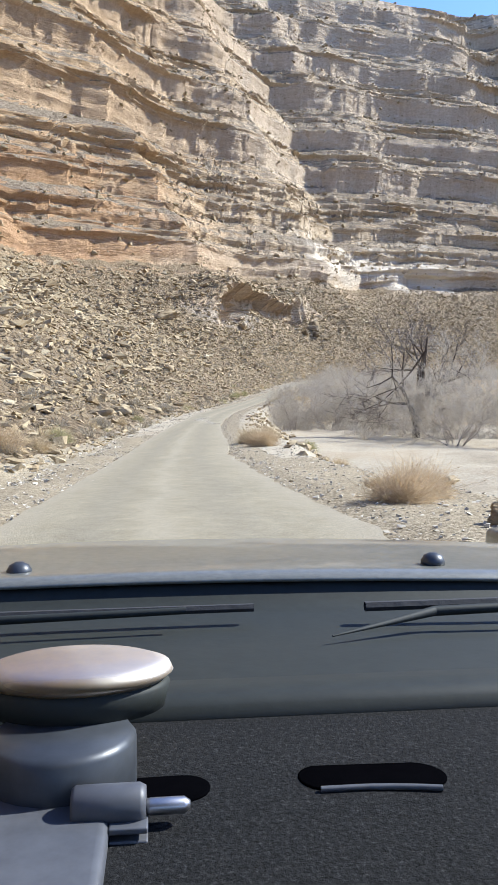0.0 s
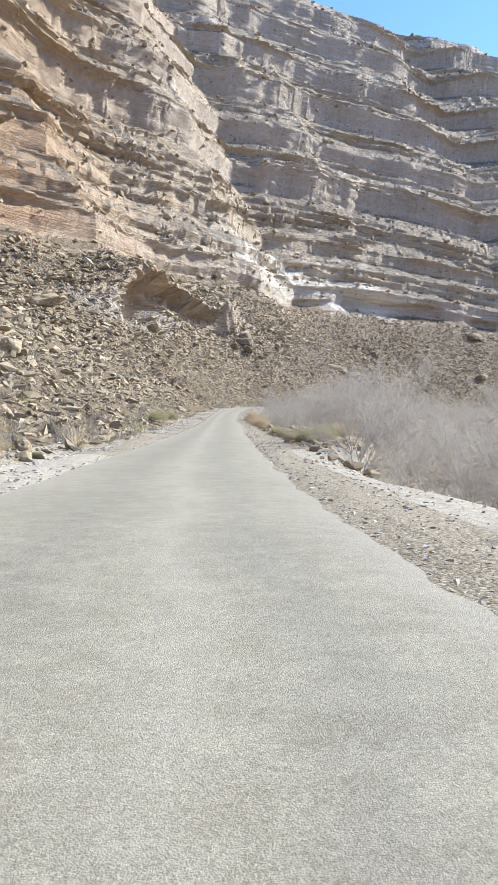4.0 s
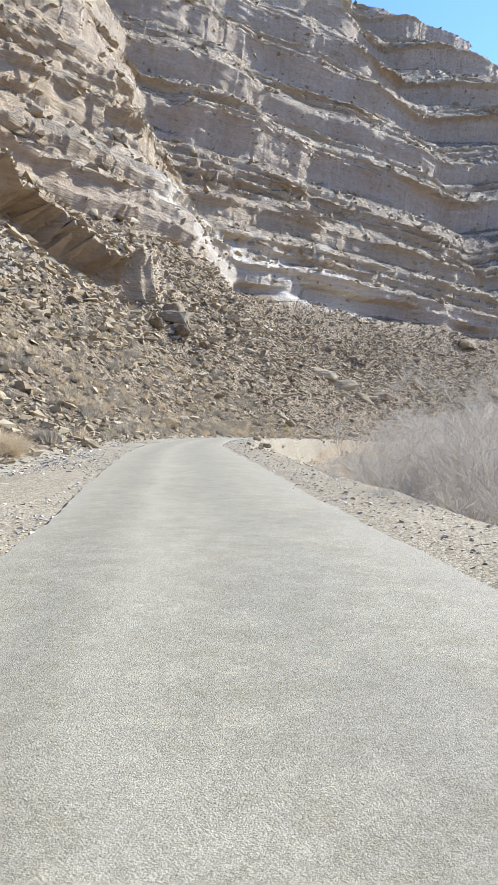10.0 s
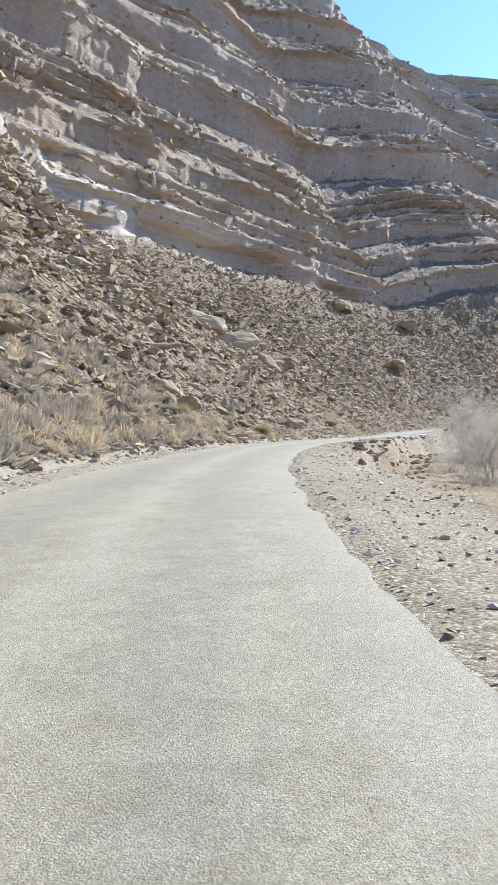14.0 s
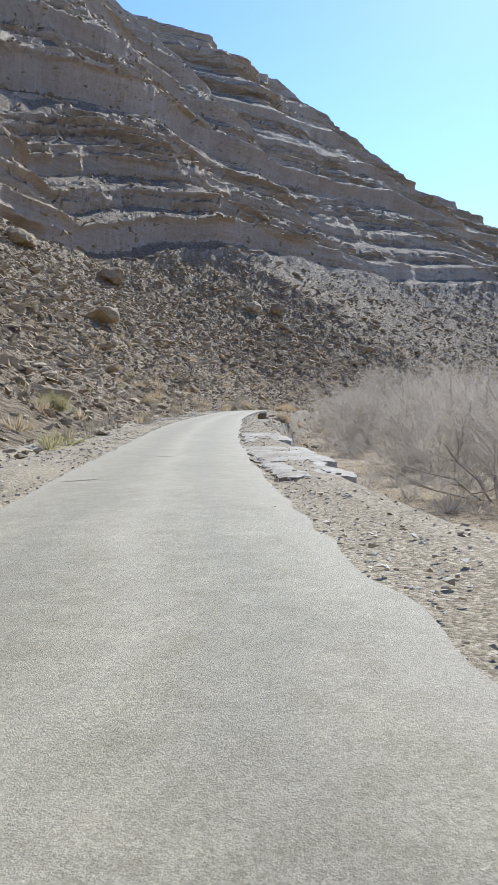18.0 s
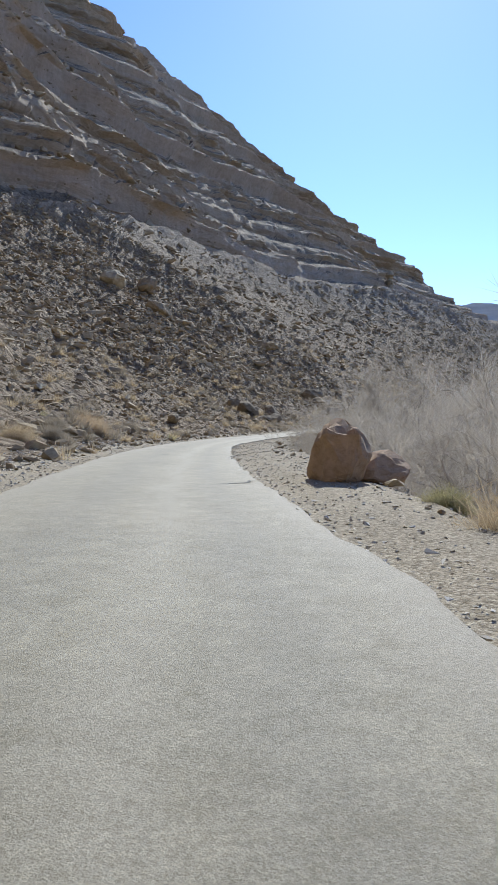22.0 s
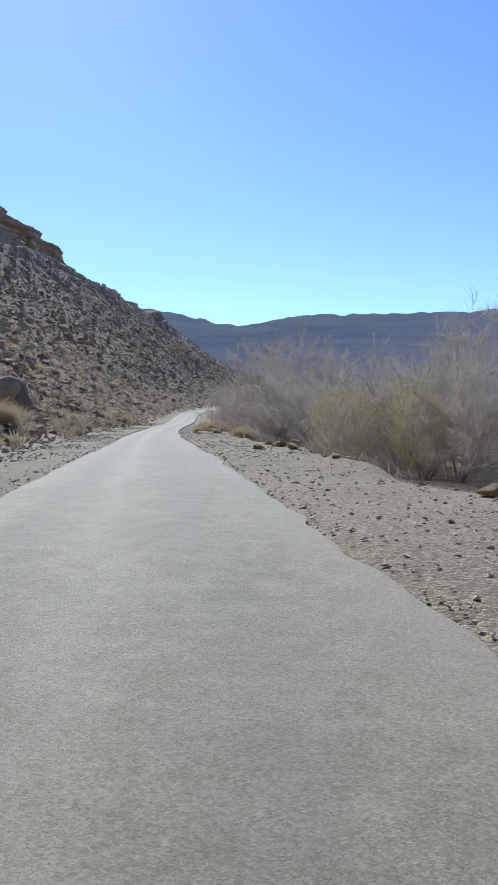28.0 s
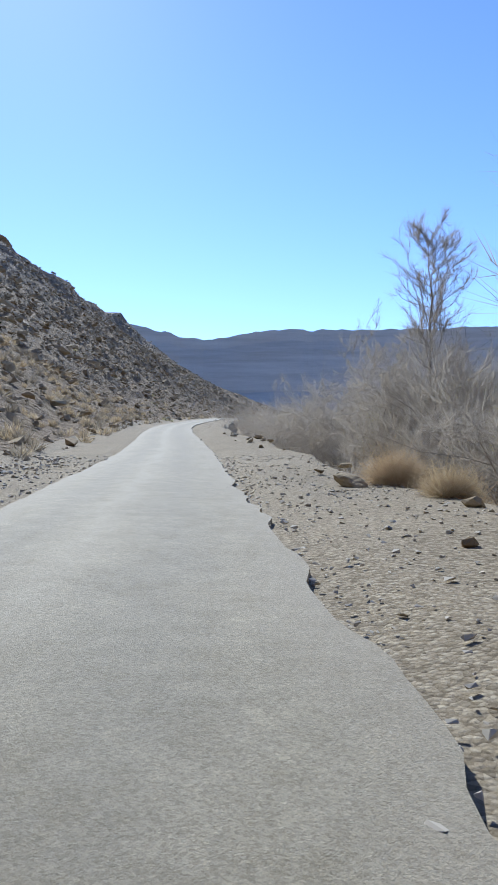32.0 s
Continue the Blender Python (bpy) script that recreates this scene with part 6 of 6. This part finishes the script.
def slab(x0, x1, y0, y1, z0, z1):
    bm = bmesh.new()
    bmesh.ops.create_cube(bm, size=1.0)
    for v in bm.verts:
        v.co = Vector((x0 if v.co.x < 0 else x1, y0 if v.co.y < 0 else y1, z0 if v.co.z < 0 else z1))
    return bm


def loft(section, xs, crown=0.0, thick=0.02, taper=0.0):
    """A curved panel: a profile of (y, z) carried across x, lower towards the sides, with thickness."""
    bm = bmesh.new()
    half = max(abs(x) for x in xs)
    grids = []
    for dz in (0.0, -thick):
        grids.append([[bm.verts.new((x * (1 - taper * k / len(section)), y, z - crown * (x / half) ** 2 + dz)) for x in xs] for k, (y, z) in enumerate(section)])
    for g, flip in ((grids[0], False), (grids[1], True)):
        for i in range(len(section) - 1):
            for j in range(len(xs) - 1):
                q = [g[i][j], g[i][j + 1], g[i + 1][j + 1], g[i + 1][j]]
                bm.faces.new(q[::-1] if flip else q)
    top, low = grids
    rim = [(top[0], low[0]), (top[-1][::-1], low[-1][::-1]), ([r[0] for r in top][::-1], [r[0] for r in low][::-1]), ([r[-1] for r in top], [r[-1] for r in low])]
    for a, b in rim:
        for j in range(len(a) - 1):
            bm.faces.new([a[j], b[j], b[j + 1], a[j + 1]])
    bmesh.ops.recalc_face_normals(bm, faces=bm.faces)
    return bm


def lathe(profile, at, axis="Z", seg=28):
    """A turned solid from (radius, height) pairs."""
    bm = bmesh.new()
    rings = [[bm.verts.new((r * math.cos(2 * math.pi * k / seg), r * math.sin(2 * math.pi * k / seg), z)) for k in range(seg)] for r, z in profile]
    for a, b in zip(rings, rings[1:]):
        for k in range(seg):
            bm.faces.new([a[k], a[(k + 1) % seg], b[(k + 1) % seg], b[k]])
    bm.faces.new(rings[0][::-1])
    bm.faces.new(rings[-1])
    turn = {"Z": Matrix(), "X": Matrix.Rotation(radians(90), 4, "Y"), "Y": Matrix.Rotation(radians(-90), 4, "X")}[axis]
    bmesh.ops.transform(bm, matrix=Matrix.Translation(at) @ turn, verts=bm.verts)
    return bm


def oval(profile, at, seg=36):
    """A turned solid pressed flat against the sloping windscreen."""
    bm = lathe(profile, at, seg=seg)
    for v in bm.verts:
        v.co.y = at[1] + (v.co.y - at[1]) * 0.68
    return bm


def build_car():
    car = new("car")
    xc = 0.08                                   # the car's middle line
    xs = [xc + v for v in np.linspace(-0.74, 0.74, 15)]
    shaped("bonnet", loft([(1.006, -0.2), (1.06, -0.197), (1.18, -0.199), (1.32, -0.206), (1.5, -0.222), (1.7, -0.25), (1.86, -0.29), (1.93, -0.34)], xs, 0.03, 0.005), PAINT, car, "dusty grey-green bonnet reflecting the road")
    shaped("cowl", loft([(0.56, -0.232), (0.62, -0.228), (0.7, -0.226), (0.8, -0.23), (0.88, -0.236), (0.96, -0.233), (0.998, -0.224), (1.01, -0.2085), (1.05, -0.205)], xs, 0.02, 0.03), PLASTIC, car, "black plastic cowl below the windscreen")
    shaped("dash_edge", loft([(0.5, -0.181), (0.52, -0.178), (0.55, -0.18), (0.565, -0.19)], [xc + v for v in np.linspace(-0.7, 0.7, 11)], 0.0, 0.03), PLASTIC, car, "dark front edge of the dashboard")
    dash = shaped("dashboard", loft([(0.1, -0.29), (0.14, -0.225), (0.2, -0.202), (0.3, -0.195), (0.42, -0.19), (0.495, -0.188)], [xc + v for v in np.linspace(-0.7, 0.7, 15)], 0.0, 0.09), FELT_M, car, "charcoal felt-covered dashboard top")
    # no holes are cut: flat black ovals paint the slots' inner shade
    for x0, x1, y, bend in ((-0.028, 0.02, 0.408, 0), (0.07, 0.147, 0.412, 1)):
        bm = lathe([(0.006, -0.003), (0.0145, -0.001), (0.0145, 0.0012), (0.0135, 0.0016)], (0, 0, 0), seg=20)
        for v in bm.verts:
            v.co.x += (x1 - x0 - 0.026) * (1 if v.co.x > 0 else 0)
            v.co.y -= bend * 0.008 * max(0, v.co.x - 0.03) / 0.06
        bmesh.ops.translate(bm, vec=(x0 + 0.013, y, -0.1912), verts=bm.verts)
        slot = shaped("vent_slot", bm, SLOT_SHADE, dash, "flat black oval painting the shade of a demister slot")
        if bend:
            lip = [(np.array((x0 + 0.008 + 0.063 * k, y - 0.0155 - 0.009 * max(0, k - 0.35) * k, -0.1895)), np.array((x0 + 0.008 + 0.063 * (k + 0.2), y - 0.0155 - 0.009 * max(0, k - 0.15) * (k + 0.2), -0.1895)), 0.0016, 0.0016, 0) for k in (0, 0.2, 0.4, 0.6, 0.8)]
            part("lip", mesh_from("lip", *tubes(lip, 6), GREY, True), slot, "worn grey lower lip")
    for x in (-0.2, 0.378):
        z = -0.199 - 0.03 * ((x - xc) / 0.74) ** 2
        shaped("washer_nozzle", lathe([(0.017, 0.0), (0.017, 0.006), (0.013, 0.013), (0.005, 0.017)], (x, 1.09, z), seg=20), BALL, car, "small dark glossy washer nozzle")
    for x0, x1 in ((0.17, 0.75), (-0.5, 0.02)):
        rows = [(np.array((x0, 0.8, -0.222)), np.array((x0 + 0.13, 0.86, -0.214)), 0.001, 0.006, 0), (np.array((x0 + 0.13, 0.86, -0.214)), np.array((x1, 0.885, -0.211)), 0.006, 0.004, 0)]
        arm = part("wiper_arm", mesh_from("wiper_arm", *tubes(rows, 8), PLASTIC, True), car, "black wiper arm lying on the cowl")
        part("wiper_blade", mesh_from("wiper_blade", *tubes([(np.array((x0 + 0.06, 0.9, -0.216)), np.array((x1 + 0.08, 0.912, -0.216)), 0.006, 0.005, 0)], 6), RUBBER), arm)
    # body round the front, roof, pillars and wheels
    for side in (-1, 1):
        x = xc + side * 0.79
        bm = slab(min(x, x - side * 0.06), max(x, x - side * 0.06), 0.55, 1.95, -0.86, -0.27)
        shaped("fender", bm, PAINT, car, bevel=0.025)
        bm = slab(min(x, x - side * 0.05), max(x, x - side * 0.05), -1.9, 0.52, -0.95, -0.26)
        shaped("body_side", bm, PAINT, car, bevel=0.02)
        pillar = [(np.array((x - side * 0.05, 0.55, -0.22)), np.array((x - side * 0.16, -0.05, 0.27)), 0.035, 0.03, 0)]
        part("windscreen_pillar", mesh_from("windscreen_pillar", *tubes(pillar, 8), PAINT, True), car)
        rear = [(np.array((x - side * 0.05, -1.85, -0.26)), np.array((x - side * 0.16, -1.6, 0.27)), 0.05, 0.04, 0)]
        part("rear_pillar", mesh_from("rear_pillar", *tubes(rear, 8), PAINT, True), car)
        for y in (1.35, -1.25):
            w = shaped("wheel", lathe([(0.2, -0.1), (0.29, -0.1), (0.3, -0.07), (0.3, 0.07), (0.29, 0.1), (0.2, 0.1)], (xc + side * 0.72, y, -0.955), "X"), RUBBER, car, "dusty black tyre")
            shaped("rim", lathe([(0.03, -0.105), (0.19, -0.1), (0.2, 0.1), (0.03, 0.105)], (xc + side * 0.722, y, -0.955), "X"), STEEL, w)
    shaped("bumper", slab(xc - 0.78, xc + 0.78, 1.9, 2.02, -0.86, -0.42), PLASTIC, car, bevel=0.04)
    shaped("roof", loft([(0.02, 0.275), (-0.2, 0.3), (-0.8, 0.32), (-1.4, 0.3), (-1.7, 0.26)], [xc + v for v in np.linspace(-0.64, 0.64, 9)], 0.03, 0.03), PAINT, car)
    shaped("floor_pan", slab(xc - 0.7, xc + 0.7, -1.85, 0.9, -1.0, -0.95), PLASTIC, car)
    tagged(car, "dusty grey-green car standing on the narrow road", "car")
    car.matrix_world = CAR

    mount = new("phone_mount")
    c = (-0.052, 0.46)
    shaped("suction_pad", oval([(0.015, -0.135), (0.044, -0.136), (0.053, -0.139), (0.055, -0.143), (0.05, -0.147)], (c[0], c[1], 0), seg=36), AMBER, mount, "amber rubber suction pad")
    shaped("ring", oval([(0.05, -0.147), (0.053, -0.15), (0.05, -0.163), (0.04, -0.166)], (c[0], c[1], 0), seg=36), PLASTIC, mount, "black plastic ring")
    shaped("ball_joint", lathe([(0.036, -0.162), (0.039, -0.166), (0.039, -0.196), (0.036, -0.2)], (c[0] - 0.004, c[1] - 0.04, 0), seg=28), BALL, mount, "dark metal ball joint")
    knob = shaped("knob", lathe([(0.008, -0.022), (0.0095, -0.02), (0.0095, 0.01), (0.008, 0.013)], (c[0] + 0.028, c[1] - 0.085, -0.181), "X", 20), GREY, mount, "grey ribbed clamp knob")
    for k in range(3):
        shaped("rib", slab(c[0] + 0.024, c[0] + 0.042, c[1] - 0.1, c[1] - 0.07, -0.1885 - 0.006 * k, -0.1855 - 0.006 * k), GREY, knob, bevel=0.001)
    shaped("screw", lathe([(0.0035, 0.0), (0.004, 0.002), (0.004, 0.018), (0.002, 0.021)], (c[0] + 0.041, c[1] - 0.085, -0.183), "X", 14), STEEL, mount, "small steel clamp screw")
    shaped("clamp", slab(c[0] - 0.06, c[0] + 0.024, c[1] - 0.16, c[1] - 0.06, -0.21, -0.184), GREY, mount, "grey plastic clamp", bevel=0.005)
    tagged(mount, "phone mount with amber suction pad on the dashboard", "phone mount")
    mount.matrix_world = CAR


build_car()
